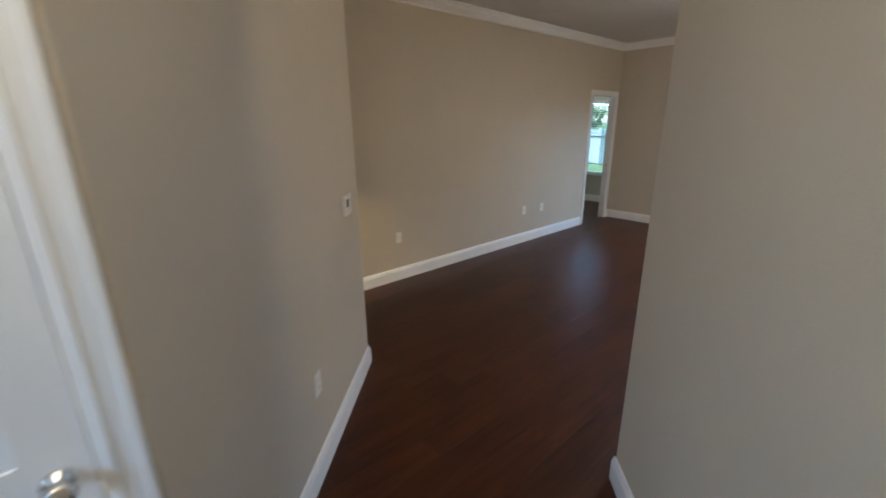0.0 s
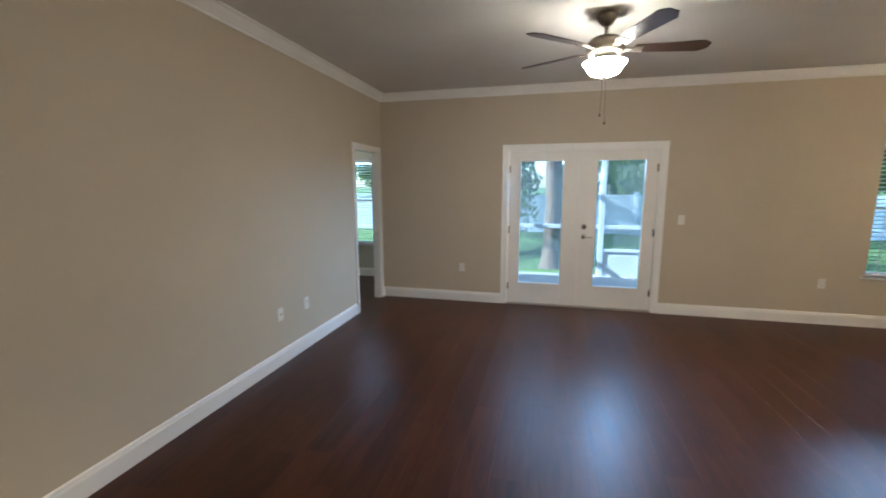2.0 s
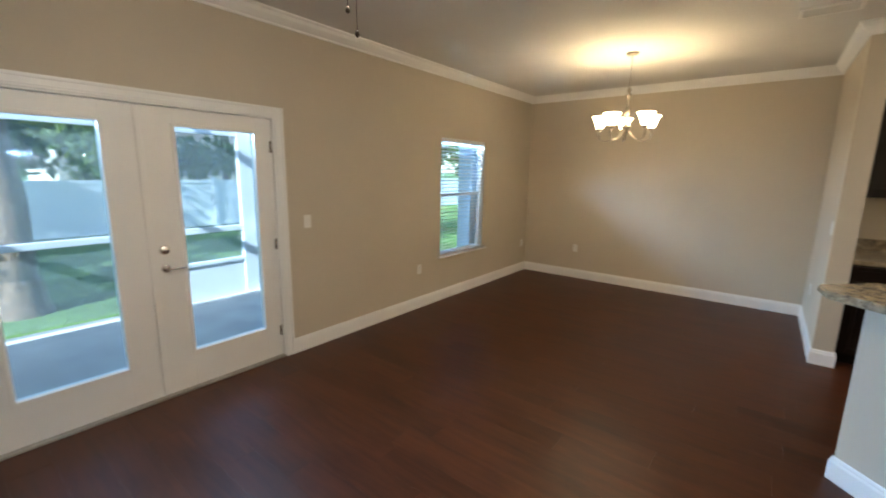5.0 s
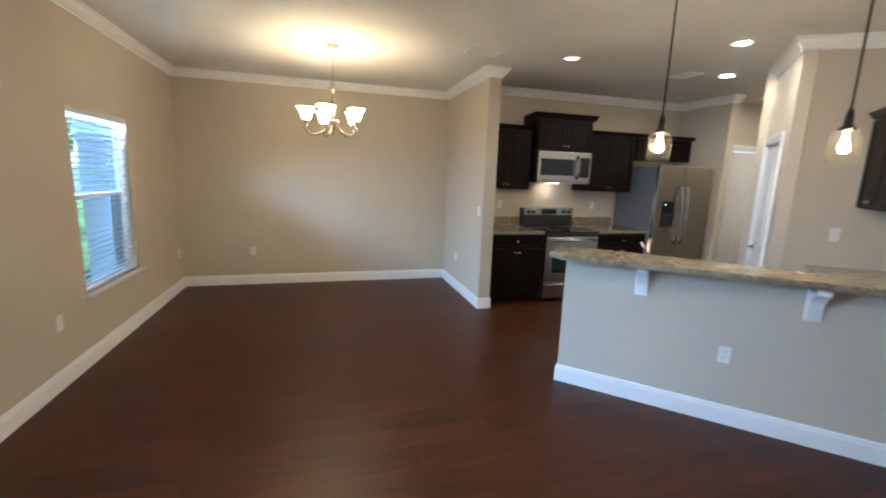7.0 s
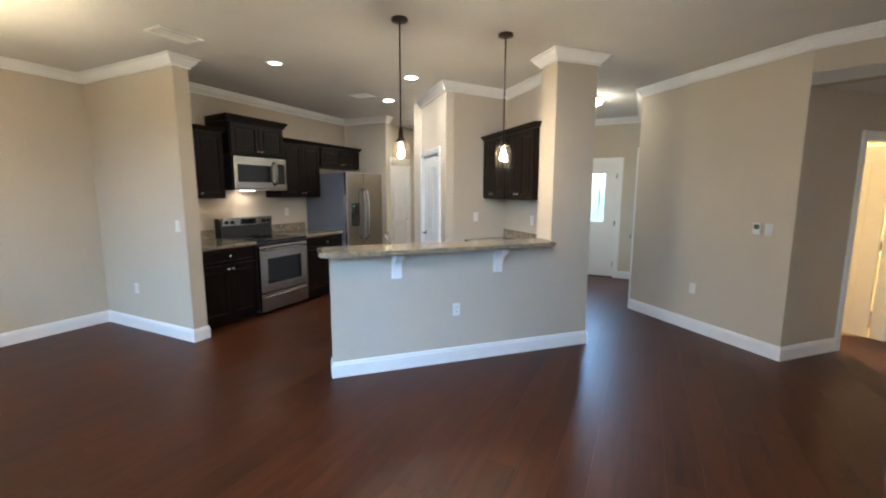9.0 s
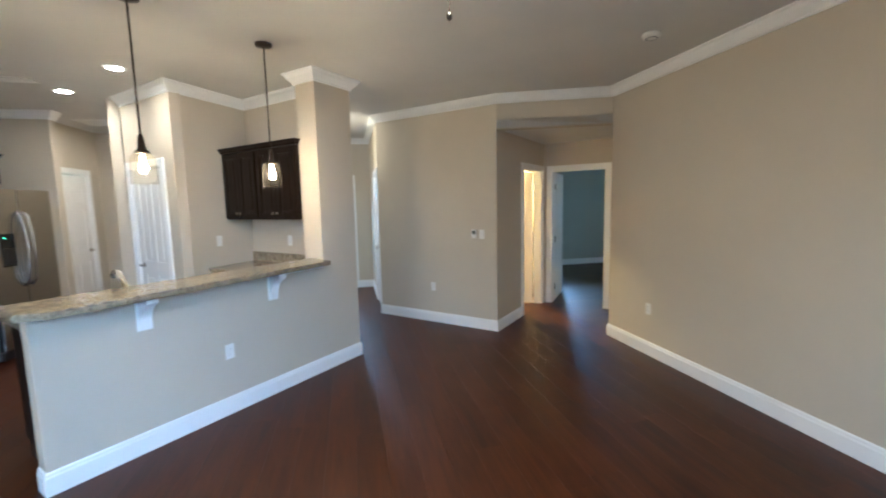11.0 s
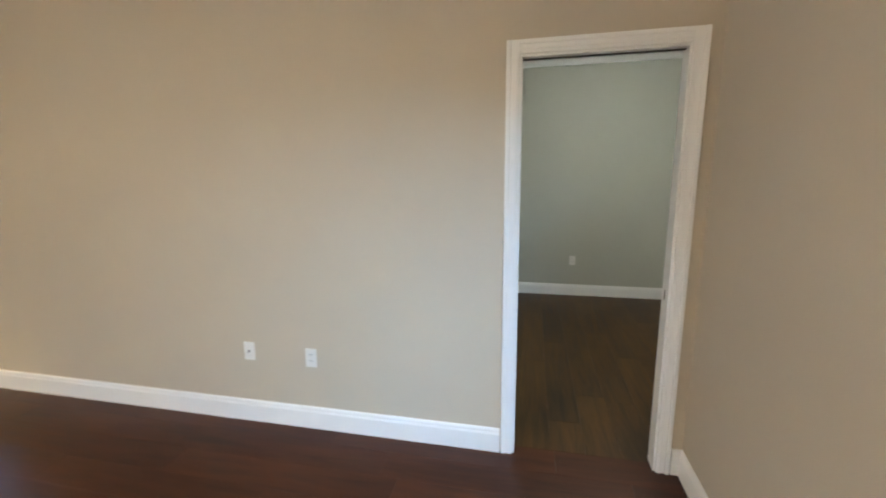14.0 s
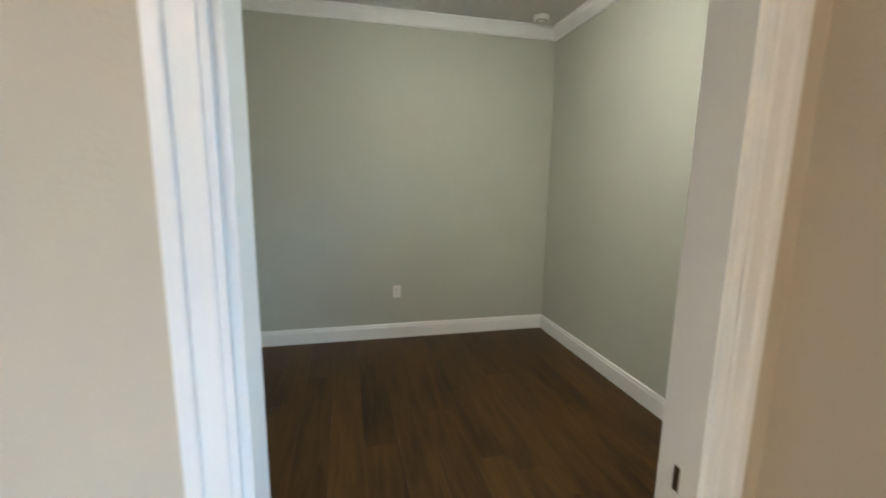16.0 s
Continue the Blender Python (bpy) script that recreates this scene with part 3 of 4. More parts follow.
lever(fdr, .07, .98, way=1)
for z in (.25, 1.0, 1.85):
    hinge(fdr, .895, z)
B("door_sweep", fdr, BRONZE, 0, .9, -.006, .05, 0, .02, .002)

# coat closet door in the foyer's west wall
WFW = along((2.529, -9.2), (2.529, -7.109))
casing(WFW, 1.205, 2.005, 2.06)
cd = thing("door_3", WFW @ pose(1.225, .012, 0), "white panelled closet door, closed", "door", kind="structure")
panel_leaf(cd, .76, 2.03, FOUR(.76))
bm = bmesh.new()
lathe_bm(bm, [(.028, 0), (.028, .006), (.011, .012), (.011, .03), (.027, .042), (.030, .055), (.022, .066), (.0, .07)], 24, Matrix.Translation((.70, 0, .97)) @ Matrix.Rotation(radians(90), 4, "X"), cap=False)
part("door_knob", bm, CHROME, cd, "round satin nickel knob")

# pantry door and corridor door
WPF = along(PE, PC)
casing(WPF, .10, .82, 2.06, .10)
pd = thing("door_4", WPF @ pose(.12, .01, 0), "white panelled pantry door, closed", "door", kind="structure")
panel_leaf(pd, .68, 2.03, FOUR(.68))
lever(pd, .07, .98)
WCE = along((6.9, -7.42), (6.9, -9.0))
casing(WCE, .30, 1.20, 2.16)
kd = thing("door_5", WCE @ pose(.32, .012, 0), "white panelled door at the end of the kitchen", "door", kind="structure")
panel_leaf(kd, .86, 2.12, SIX(.86))
lever(kd, .80, 1.0, way=-1)

# bath and south bedroom doorways in the hall
WHD = along(TWR, HB1)
casing(WHD, .86, 1.62, 2.06, .11, label="white casing round the open bathroom door")
bd = thing("door_6", WHD @ pose(1.60, .125, 0, 0, 0, 100), "white panelled bathroom door, standing open", "door", kind="structure")
panel_leaf(bd, .72, 2.03, FOUR(.72))
for z in (.25, 1.0, 1.82):
    hinge(bd, .0, z)
WHE = along(HB1, (-1.05, -5.99))
casing(WHE, .12, .92, 2.06, .11, label="white casing round the open south bedroom doorway")
sdr = thing("door_7", WHE @ pose(.14, .125, 0, 0, 0, 97), "white panelled bedroom door, standing open", "door", kind="structure")
panel_leaf(sdr, .76, 2.03, FOUR(.76))
for z in (.25, 1.0, 1.82):
    hinge(sdr, .0, z)


# ---- wall plates ----
def plate(name, m, label, kindof="outlet", category="outlet"):
    """A cover plate on a wall; the room lies at negative y."""
    t = thing(name, m, label, category, "wall plates")
    B("cover", t, PLATE, -.036, .036, -.006, 0, -.058, .058, .003)
    if kindof == "outlet":
        for z in (-.02, .02):
            r = B("receptacle", t, PLATE, -.017, .017, -.009, -.005, z - .014, z + .014, .003)
            B("slot", r, SLOT, -.008, -.005, -.0096, -.008, z - .002, z + .006, 0)
            B("slot", r, SLOT, .005, .008, -.0096, -.008, z - .002, z + .006, 0)
    elif kindof == "switch":
        B("rocker", t, PLATE, -.017, .017, -.011, -.005, -.033, .033, .003)
    else:
        bm = bmesh.new()
        lathe_bm(bm, [(.008, 0), (.008, .006), (.004, .006), (.004, .012)], 12, Matrix.Translation((0, -.005, 0)) @ Matrix.Rotation(radians(90), 4, "X"))
        part("jack", bm, CHROME, t)
    return t


OUT = "white plastic wall outlet with cover plate"
RW, RN = Matrix.Rotation(radians(90), 4, "Z"), Matrix.Identity(4)
for y, z, kd_ in ((-4.63, .48, "outlet"), (-2.45, .465, "jack"), (-2.035, .455, "outlet")):
    plate("wall_outlet", Matrix.Translation((0, y, z)) @ RW, OUT if kd_ == "outlet" else "white cover plate with a cable jack", kd_)
for x in (1.17, 5.40, 8.02):
    plate("wall_outlet", pose(x, 0, .48), OUT)
plate("wall_outlet", pose(8.17, -.88, .48, 0, 0, -90), OUT)
plate("wall_outlet", pose(7.52, -3.69, .475, 0, 0, 180), OUT)
plate("light_switch", pose(6.67, -3.69, 1.21, 0, 0, 180), "white rocker light switch on the stub wall", "switch", "light switch")
plate("light_switch", pose(3.885, 0, 1.19), "white rocker light switch beside the french doors", "switch", "light switch")
WT = along(TWL, TWR)
plate("wall_outlet", WT @ pose(.92, 0, .485), OUT)
plate("light_switch", WT @ pose(1.66, 0, 1.21), "white rocker light switch beside the thermostat", "switch", "light switch")
th = thing("thermostat", WT @ pose(1.56, 0, 1.215), "small white thermostat with grey display", "thermostat")
B("body", th, PLATE, -.035, .035, -.024, 0, -.055, .055, .005)
B("display", th, mat("grey_lcd", (.12, .13, .11), .25), -.024, .024, -.0255, -.023, -.005, .04, .001)
plate("wall_outlet", DIAG @ pose(1.43, 0, .495, 0, 0, 180), OUT)
plate("wall_outlet", pose(-3.2, -.27, .446, 0, 0, 90), OUT)
plate("light_switch", along(PC, PQ) @ pose(.45, 0, 1.24), "white double switch plate on the pantry wall", "switch", "light switch")
plate("wall_outlet", Matrix.Translation((*sd(.9, .12), 1.22)) @ Matrix.Rotation(radians(135), 4, "Z"), OUT)
plate("wall_outlet", pose(7.45, -4.3, 1.25, 0, 0, -90), OUT)
plate("wall_outlet", pose(7.45, -5.85, 1.25, 0, 0, -90), OUT)

# ---- peninsula ----
pen = thing("peninsula", DIAG, "grey-beige painted half wall of the breakfast bar", "half wall", kind="structure")
B("half_wall", pen, WALL, .45, 2.53, -.12, 0, 0, 1.055, 0)
B("skirt_cap", pen, TRIM, .452, 2.532, -.001, .012, 1.02, 1.055, .003)
bar = thing("bar_counter", DIAG, "speckled brown granite breakfast bar top on brackets", "countertop")
bm = bmesh.new()
pts = [(.50, .17), (2.50, .29), (2.62, .20), (2.62, -.17), (.455, -.17), (.455, .006), (.50, .006)]
vs = [bm.verts.new((x, y, 1.058)) for x, y in pts]
f = bm.faces.new(vs)
r = bmesh.ops.extrude_face_region(bm, geom=[f])
bmesh.ops.translate(bm, verts=[v for v in r["geom"] if isinstance(v, bmesh.types.BMVert)], vec=(0, 0, .04))
bmesh.ops.bevel(bm, geom=[e for e in bm.edges], offset=.008, segments=2, affect="EDGES")
part("slab", bm, GRANITE, bar)
for d in (1.02, 1.98):
    cb = thing("corbel", DIAG @ pose(d, 0, 0), "white painted wooden bracket under the bar top", "bracket", "bar brackets")
    bm = bmesh.new()
    prof = [(0, .84), (.028, .84), (.035, .90), (.06, .955), (.11, .995), (.15, 1.012), (.15, 1.056), (0, 1.056)]
    rr = [[bm.verts.new((x, y + .001, z)) for y, z in prof] for x in (-.035, .035)]
    for i in range(len(prof)):
        j = (i + 1) % len(prof)
        bm.faces.new((rr[0][i], rr[0][j], rr[1][j], rr[1][i]))
    bm.faces.new(rr[0]), bm.faces.new(rr[1][::-1])
    part("bracket", bm, TRIM, cb)
    B("back_plate", cb, TRIM, -.045, .045, .0005, .014, .82, 1.056, .003)


# ---- kitchen cabinets ----
def knob(parent, x, z, y=0.0):
    bm = bmesh.new()
    lathe_bm(bm, [(.006, 0), (.006, .014), (.014, .02), (.016, .027), (.011, .032), (0, .033)], 14, Matrix.Translation((x, y, z)) @ Matrix.Rotation(radians(90), 4, "X"), cap=False)
    part("knob", bm, CHROME, parent, "small satin nickel knob")


def shaker(parent, x0, x1, z0, z1, name="door", side=1, kz=None):
    """A panelled front at y = 0, proud towards negative y."""
    bm = bmesh.new()
    s = .058 if (z1 - z0) > .25 else .03
    for a in ((x0, x0 + s, z0, z1), (x1 - s, x1, z0, z1), (x0 + s, x1 - s, z0, z0 + s), (x0 + s, x1 - s, z1 - s, z1)):
        box_bm(bm, a[0], a[1], -.02, -.001, a[2], a[3], .003)
    box_bm(bm, x0 + s - .003, x1 - s + .003, -.011, -.002, z0 + s - .003, z1 - s + .003)
    if (z1 - z0) > .25:
        box_bm(bm, x0 + s + .02, x1 - s - .02, -.016, -.009, z0 + s + .02, z1 - s - .02, .005)
    d = part(name, bm, ESPRESSO, parent)
    if kz is not None:
        knob(d, (x0 + x1) / 2 if side == 0 else (x1 - .03 if side > 0 else x0 + .03), kz, -.02)
    return d


def cabinet(name, m, w, depth, z0, z1, label, doors=2, drawer=False, crownh=0.0, toe=0.0, kinds="cabinet", kdown=False):
    c = thing(name, m, label, kinds, "kitchen cabinets")
    bm = bmesh.new()
    box_bm(bm, 0, w, 0, depth, z0 + toe, z1, .002)
    if toe:
        box_bm(bm, .0, w, .07, depth, z0, z0 + toe + .002)
    part("body", bm, ESPRESSO, c)
    zt = z1 - .012
    zb = z0 + toe + .012
    if drawer:
        shaker(c, .012, w - .012, z1 - .17, zt, "drawer", 0, z1 - .09)
        zt = z1 - .185
    e = (w - .024) / doors
    for i in range(doors):
        sd_ = 0 if doors == 1 and False else (1 if i % 2 == 0 else -1)
        kz = (zb + .05) if kdown else (zt - .05)
        shaker(c, .012 + i * e + .002, .012 + (i + 1) * e - .002, zb, zt, "door", sd_, kz)
    if crownh:
        bm = bmesh.new()
        pr = [(0, z1 - .004), (.02, z1), (.028, z1 + crownh * .35), (.05, z1 + crownh * .8), (.055, z1 + crownh), (0, z1 + crownh)]
        a, b = [], []
        for o, z in pr:
            a.append([bm.verts.new(q) for q in ((-o * .0, depth, z), (-o, -o, z), (w + o, -o, z), (w + o * .0, depth, z))])
        for r0, r1 in zip(a, a[1:]):
            for i in range(3):
                bm.faces.new((r0[i], r0[i + 1], r1[i + 1], r1[i]))
        bm.faces.new(a[-1]), bm.faces.new(a[0][::-1])
        part("crown", bm, ESPRESSO, c)
    return c


def east(y, x):
    """Local x runs towards -y, fronts face -x."""
    return pose(x, y, 0, 0, 0, -90)


DK = "dark espresso wooden "
cabinet("base_cabinet", east(-3.845, 6.68), .765, .77, 0, .915, DK + "base cabinet with drawer beside the stub wall", drawer=True, toe=.1)
cabinet("base_cabinet", east(-5.445, 6.68), .77, .77, 0, .915, DK + "base cabinet beside the refrigerator", drawer=True, toe=.1)
cabinet("wall_cabinet", east(-3.845, 7.12), .735, .33, 1.475, 2.27, DK + "wall cabinet with two doors over the counter", crownh=.05, kdown=True)
cabinet("wall_cabinet", east(-4.60, 7.03), .85, .42, 2.01, 2.42, DK + "raised wall cabinet above the microwave", crownh=.075, kdown=True)
cabinet("wall_cabinet", east(-5.47, 7.12), .78, .33, 1.475, 2.27, DK + "wall cabinet next to the microwave", crownh=.05, kdown=True)
cabinet("wall_cabinet", east(-6.27, 7.12), 1.0, .33, 1.95, 2.27, DK + "low wall cabinet above the refrigerator", crownh=.05, kdown=True)


def counter(name, m, x0, x1, y0, y1, label, splash=True, z=.918):
    c = thing(name, m, label, "countertop")
    B("slab", c, GRANITE, x0, x1, y0, y1, z, z + .038, .006)
    if splash:
        B("backsplash", c, GRANITE, x0, x1, y1 - .022, y1 - .001, z + .039, z + .15, .003)
    return c


counter("countertop", east(-3.845, 6.65), .001, .765, 0, .80, "speckled brown granite countertop with low backsplash")
counter("countertop", east(-5.445, 6.65), .003, .77, 0, .80, "speckled brown granite countertop beside the refrigerator")
# run on the passage wall, fronts facing the room
KW = Matrix.Translation((*sd(.26, .12), 0)) @ Matrix.Rotation(radians(135), 4, "Z")
KWm = Matrix.Translation((*sd(1.598, .12), 0)) @ Matrix.Rotation(radians(135), 4, "Z")
cabinet("wall_cabinet", KWm @ pose(.085, -.36, 0), .61, .358, 1.475, 2.2, DK + "wall cabinet over the corner counter", crownh=.05, kdown=True)
cabinet("wall_cabinet", KWm @ pose(.70, -.36, 0), .63, .358, 1.475, 2.2, DK + "wall cabinet beside the column", crownh=.05, kdown=True)
cabinet("base_cabinet", KWm @ pose(.0, -.60, 0), .60, .598, 0, .915, DK + "base cabinet under the corner counter", drawer=True, toe=.1)
cabinet("base_cabinet", KWm @ pose(.61, -.60, 0), .60, .598, 0, .915, DK + "base cabinet next to the column", drawer=True, toe=.1)
counter("countertop", KWm, .001, 1.335, -.64, -.001, "speckled granite counter with backsplash against the passage wall")
PENB = DIAG @ pose(2.50, -.725, 0, 0, 0, 0)
for i, w in enumerate((.62, .80)):
    cabinet("base_cabinet", DIAG @ pose(.98 + i * .65 + .02, -.722, 0), w, .60, 0, .915, DK + "base cabinet behind the breakfast bar", drawer=False, toe=.1)
sc = counter("countertop", DIAG, .80, 2.50, -.75, -.125, "speckled granite sink counter behind the breakfast bar", splash=False)

fa = thing("faucet", DIAG @ pose(1.98, -.22, .956), "satin nickel kitchen faucet with pull-out spout", "faucet")
bm = bmesh.new()
lathe_bm(bm, [(.035, 0), (.035, .008), (.026, .014), (.024, .10), (.02, .125), (.0, .13)], 20, cap=False)
part("base", bm, CHROME, fa)
bm = bmesh.new()
tube_bm(bm, [(0, 0, .09), (0, -.03, .17), (0, -.09, .22), (0, -.15, .225), (0, -.19, .19)], .017, 12, .02)
part("spout", bm, CHROME, fa)
bm = bmesh.new()
tube_bm(bm, [(0, 0, .11), (.02, .0, .17), (.05, .01, .225)], .012, 10, .009)
part("handle", bm, CHROME, fa)
sk = thing("sink", DIAG @ pose(1.95, -.46, .956), "steel sink rim set in the granite counter", "sink")
bm = bmesh.new()
for a in ((-.38, .38, -.21, -.19), (-.38, .38, .17, .19), (-.38, -.36, -.19, .17), (.36, .38, -.19, .17)):
    box_bm(bm, *a, .0005, .006, .002)
part("rim", bm, STEEL, sk)
B("basin", sk, STEELSIDE, -.36, .36, -.19, .17, .0005, .002, 0)

# ---- range ----
rg = thing("range", east(-4.625, 6.655), "stainless steel electric range with black cooktop", "stove")
W = .80
B("body", rg, BLACKPL, 0, W, .03, .78, .04, .93, .003)
od = B("oven_door", rg, STEEL, .005, W - .005, -.012, .03, .285, .885, .006, "stainless steel oven door")
B("oven_window", od, BLACKGL, .12, W - .12, -.0155, -.01, .40, .72, .002, "dark oven window glass")
bm = bmesh.new()
tube_bm(bm, [(.05, -.055, .84), (.2, -.062, .842), (.4, -.064, .843), (.6, -.062, .842), (W - .05, -.055, .84)], .013, 10)
for x in (.06, W - .06):
    tube_bm(bm, [(x, -.01, .84), (x, -.055, .84)], .011, 8)
part("oven_handle", bm, STEEL, od)
dr = B("warming_drawer", rg, STEEL, .005, W - .005, -.010, .03, .055, .275, .006)
bm = bmesh.new()
tube_bm(bm, [(.05, -.02, .232), (.4, -.034, .236), (W - .05, -.02, .232)], .010, 10)
part("drawer_handle", bm, STEEL, dr)
B("front_trim", rg, BLACKPL, 0, W, -.010, .035, .89, .927, .004)
ct = B("cooktop", rg, BLACKGL, -.003, W + .003, -.005, .70, .928, .95, .004, "black glass cooktop")
for x, y, r in ((.22, .18, .10), (.58, .18, .085), (.22, .50, .085), (.58, .50, .10)):
    bm = bmesh.new()
    lathe_bm(bm, [(r, .9503), (r, .9512), (r - .006, .9512), (r - .006, .9503)], 32, Matrix.Translation((x, y, 0)), cap=False)
    part("burner_ring", bm, STEELSIDE, ct)
bm = bmesh.new()
prof = [(.70, .95), (.655, .952), (.66, 1.04), (.675, 1.17), (.70, 1.205), (.785, 1.205), (.785, .95)]
rr = [[bm.verts.new((x, y, z)) for y, z in prof] for x in (0, W)]
for i in range(len(prof)):
    j = (i + 1) % len(prof)
    bm.faces.new((rr[0][i], rr[0][j], rr[1][j], rr[1][i]))
bm.faces.new(rr[0]), bm.faces.new(rr[1][::-1])
part("backguard", bm, BLACKPL, rg)
cp = B("control_panel", rg, STEEL, .004, W - .004, .642, .668, 1.10, 1.215, .010, "stainless steel control panel")
B("clock_display", cp, BLACKGL, .28, .52, .638, .644, 1.12, 1.195, .002)
for x in (.07, .15, W - .15, W - .07):
    bm = bmesh.new()
    lathe_bm(bm, [(.026, 0), (.024, .016), (.018, .022), (0, .023)], 18, Matrix.Translation((x, .642, 1.155)) @ Matrix.Rotation(radians(90), 4, "X"), cap=False)
    part("control_knob", bm, BLACKPL, cp)

# ---- microwave ----
mw = thing("microwave", east(-4.61, 6.985), "stainless steel over-the-range microwave with dark window", "microwave")
B("body", mw, BLACKPL, 0, .83, .03, .46, 1.575, 2.005, .003)
md = B("door", mw, STEEL, .002, .83 - .002, -.004, .03, 1.60, 2.003, .008, "stainless steel front")
B("window", md, BLACKGL, .05, .56, -.009, -.002, 1.68, 1.90, .003)
B("keypad", md, BLACKGL, .66, .80, -.009, -.002, 1.66, 1.93, .003)
bm = bmesh.new()
tube_bm(bm, [(.615, -.005, 1.64), (.615, -.045, 1.69), (.615, -.055, 1.80), (.615, -.045, 1.90), (.615, -.005, 1.95)], .013, 10)
part("handle", bm, STEEL, md)
B("vent_grille", mw, STEEL, .002, .828, -.002, .03, 1.575, 1.598, .002)
B("task_lens", mw, lamp_glow("lit_task_lens", (1, .78, .55), 8), .33, .50, .26, .33, 1.569, 1.5745, .001, "lit lens under the microwave")

# ---- refrigerator ----
fg = thing("refrigerator", east(-6.235, 6.57), "stainless steel side-by-side refrigerator with ice dispenser", "refrigerator")
FW = .95
B("body", fg, STEELSIDE, 0, FW, .07, .84, .02, 1.85, .006)
B("base_grille", fg, BLACKPL, .02, FW - .02, .04, .07, .02, .11, .003)
for x0, x1, k in ((.002, .42, 0), (.428, FW - .002, 1)):
    dd = B("door", fg, STEEL, x0, x1, 0, .066, .12, 1.865, .014, "brushed stainless steel door")
    hx = x1 - .045 if k == 0 else x0 + .045
    bm = bmesh.new()
    tube_bm(bm, [(hx, .0, .78), (hx, -.05, .84), (hx, -.072, 1.0), (hx, -.078, 1.18), (hx, -.072, 1.38), (hx, -.05, 1.55), (hx, .0, 1.61)], .016, 10)
    part("handle", bm, STEEL, dd)
    if k == 0:
        dp = B("dispenser", dd, BLACKGL, .11, .31, -.006, .004, 1.02, 1.38, .004, "black water and ice dispenser")
        B("dispenser_recess", dp, BLACKPL, .125, .295, -.008, -.004, 1.04, 1.22, .002)
        B("indicator", dp, lamp_glow("green_indicator", (.1, 1, .4), 2), .15, .17, -.0075, -.005, 1.33, 1.338, 0)

# ---- ceiling fan ----
FX, FY = 2.67, -2.12
fan = thing("ceiling_fan", pose(FX, FY, 0), "brushed pewter ceiling fan with five dark blades and lit bowl", "ceiling fan")
bm = bmesh.new()
lathe_bm(bm, [(.0, H - .001), (.07, H - .002), (.072, H - .02), (.055, H - .06), (.03, H - .085), (.0, H - .09)], 28, cap=False)
part("canopy", bm, PEWTER, fan)
bm = bmesh.new()
lathe_bm(bm, [(.013, H - .17), (.013, H - .08)], 14)
part("downrod", bm, PEWTER, fan)
bm = bmesh.new()
lathe_bm(bm, [(0, 2.695), (.05, 2.695), (.105, 2.675), (.135, 2.64), (.14, 2.60), (.12, 2.565), (.08, 2.55), (.0, 2.55)], 36, cap=False)
part("motor_housing", bm, PEWTER, fan)
bm = bmesh.new()
lathe_bm(bm, [(.0, 2.55), (.06, 2.55), (.05, 2.53), (.085, 2.522), (.122, 2.517), (.124, 2.508), (0, 2.506)], 36, cap=False)
part("light_fitter", bm, CHROME, fan)
bm = bmesh.new()
lathe_bm(bm, [(.126, 2.514), (.156, 2.508), (.154, 2.500), (.132, 2.484), (.121, 2.458), (.103, 2.432), (.062, 2.416), (.0, 2.412)], 32, cap=False)
part("bowl", bm, BOWL, fan, "lit frosted glass bowl")
bm = bmesh.new()
lathe_bm(bm, [(.0, 2.416), (.014, 2.412), (.010, 2.398), (0, 2.394)], 12, cap=False)
part("finial", bm, PEWTER, fan)
blade0 = None
for i in range(5):
    a = radians(6 + 72 * i)
    rot = Matrix.Rotation(a, 4, "Z") @ Matrix.Translation((0, 0, 2.60)) @ Matrix.Rotation(radians(-12), 4, "X")
    bm = bmesh.new()
    out = [(.20, -.05), (.66, -.070), (.715, -.035), (.718, .03), (.66, .070), (.20, .05)]
    lo = [bm.verts.new((x, y, -.003)) for x, y in out]
    hi = [bm.verts.new((x, y, .003)) for x, y in out]
    bm.faces.new(lo[::-1]), bm.faces.new(hi)
    for j in range(len(out)):
        q = (j + 1) % len(out)
        bm.faces.new((lo[j], lo[q], hi[q], hi[j]))
    bl = part("blade", bm, BLADE, fan)
    bl.matrix_basis = rot
    bm = bmesh.new()
    box_bm(bm, .10, .20, -.02, .02, -.012, -.004, .002)
    box_bm(bm, .19, .26, -.04, .04, -.010, -.0035, .002)
    o = part("blade_iron", bm, PEWTER, bl)
for dx, zl in ((-.012, 2.12), (.014, 2.06)):
    bm = bmesh.new()
    tube_bm(bm, [(dx, 0, 2.40), (dx * 1.4, 0, zl + .02)], .0012, 6)
    lathe_bm(bm, [(.0, .024), (.006, .02), (.008, .008), (0, 0)], 10, Matrix.Translation((dx * 1.4, 0, zl)), cap=False)
    part("pull_chain", bm, BRONZE, fan)

# ---- chandelier ----
CX, CY = 6.40, -1.96
ch = thing("chandelier", pose(CX, CY, 0), "five-arm pewter chandelier with lit frosted glass shades", "chandelier")
bm = bmesh.new()
lathe_bm(bm, [(0, H - .001), (.06, H - .002), (.055, H - .018), (.02, H - .03), (0, H - .032)], 24, cap=False)
part("canopy", bm, PEWTER, ch)
bm = bmesh.new()
z = H - .03
k = 0
while z > 2.50:
    pts = []
    for j in range(9):
        an = j * math.pi / 4
        off = .008 * math.cos(an)
        pts.append((off if k % 2 == 0 else 0, 0 if k % 2 == 0 else off, z - .018 + .018 * math.sin(an)))
    tube_bm(bm, pts, .002, 5)
    z -= .028
    k += 1
part("chain", bm, PEWTER, ch)
bm = bmesh.new()
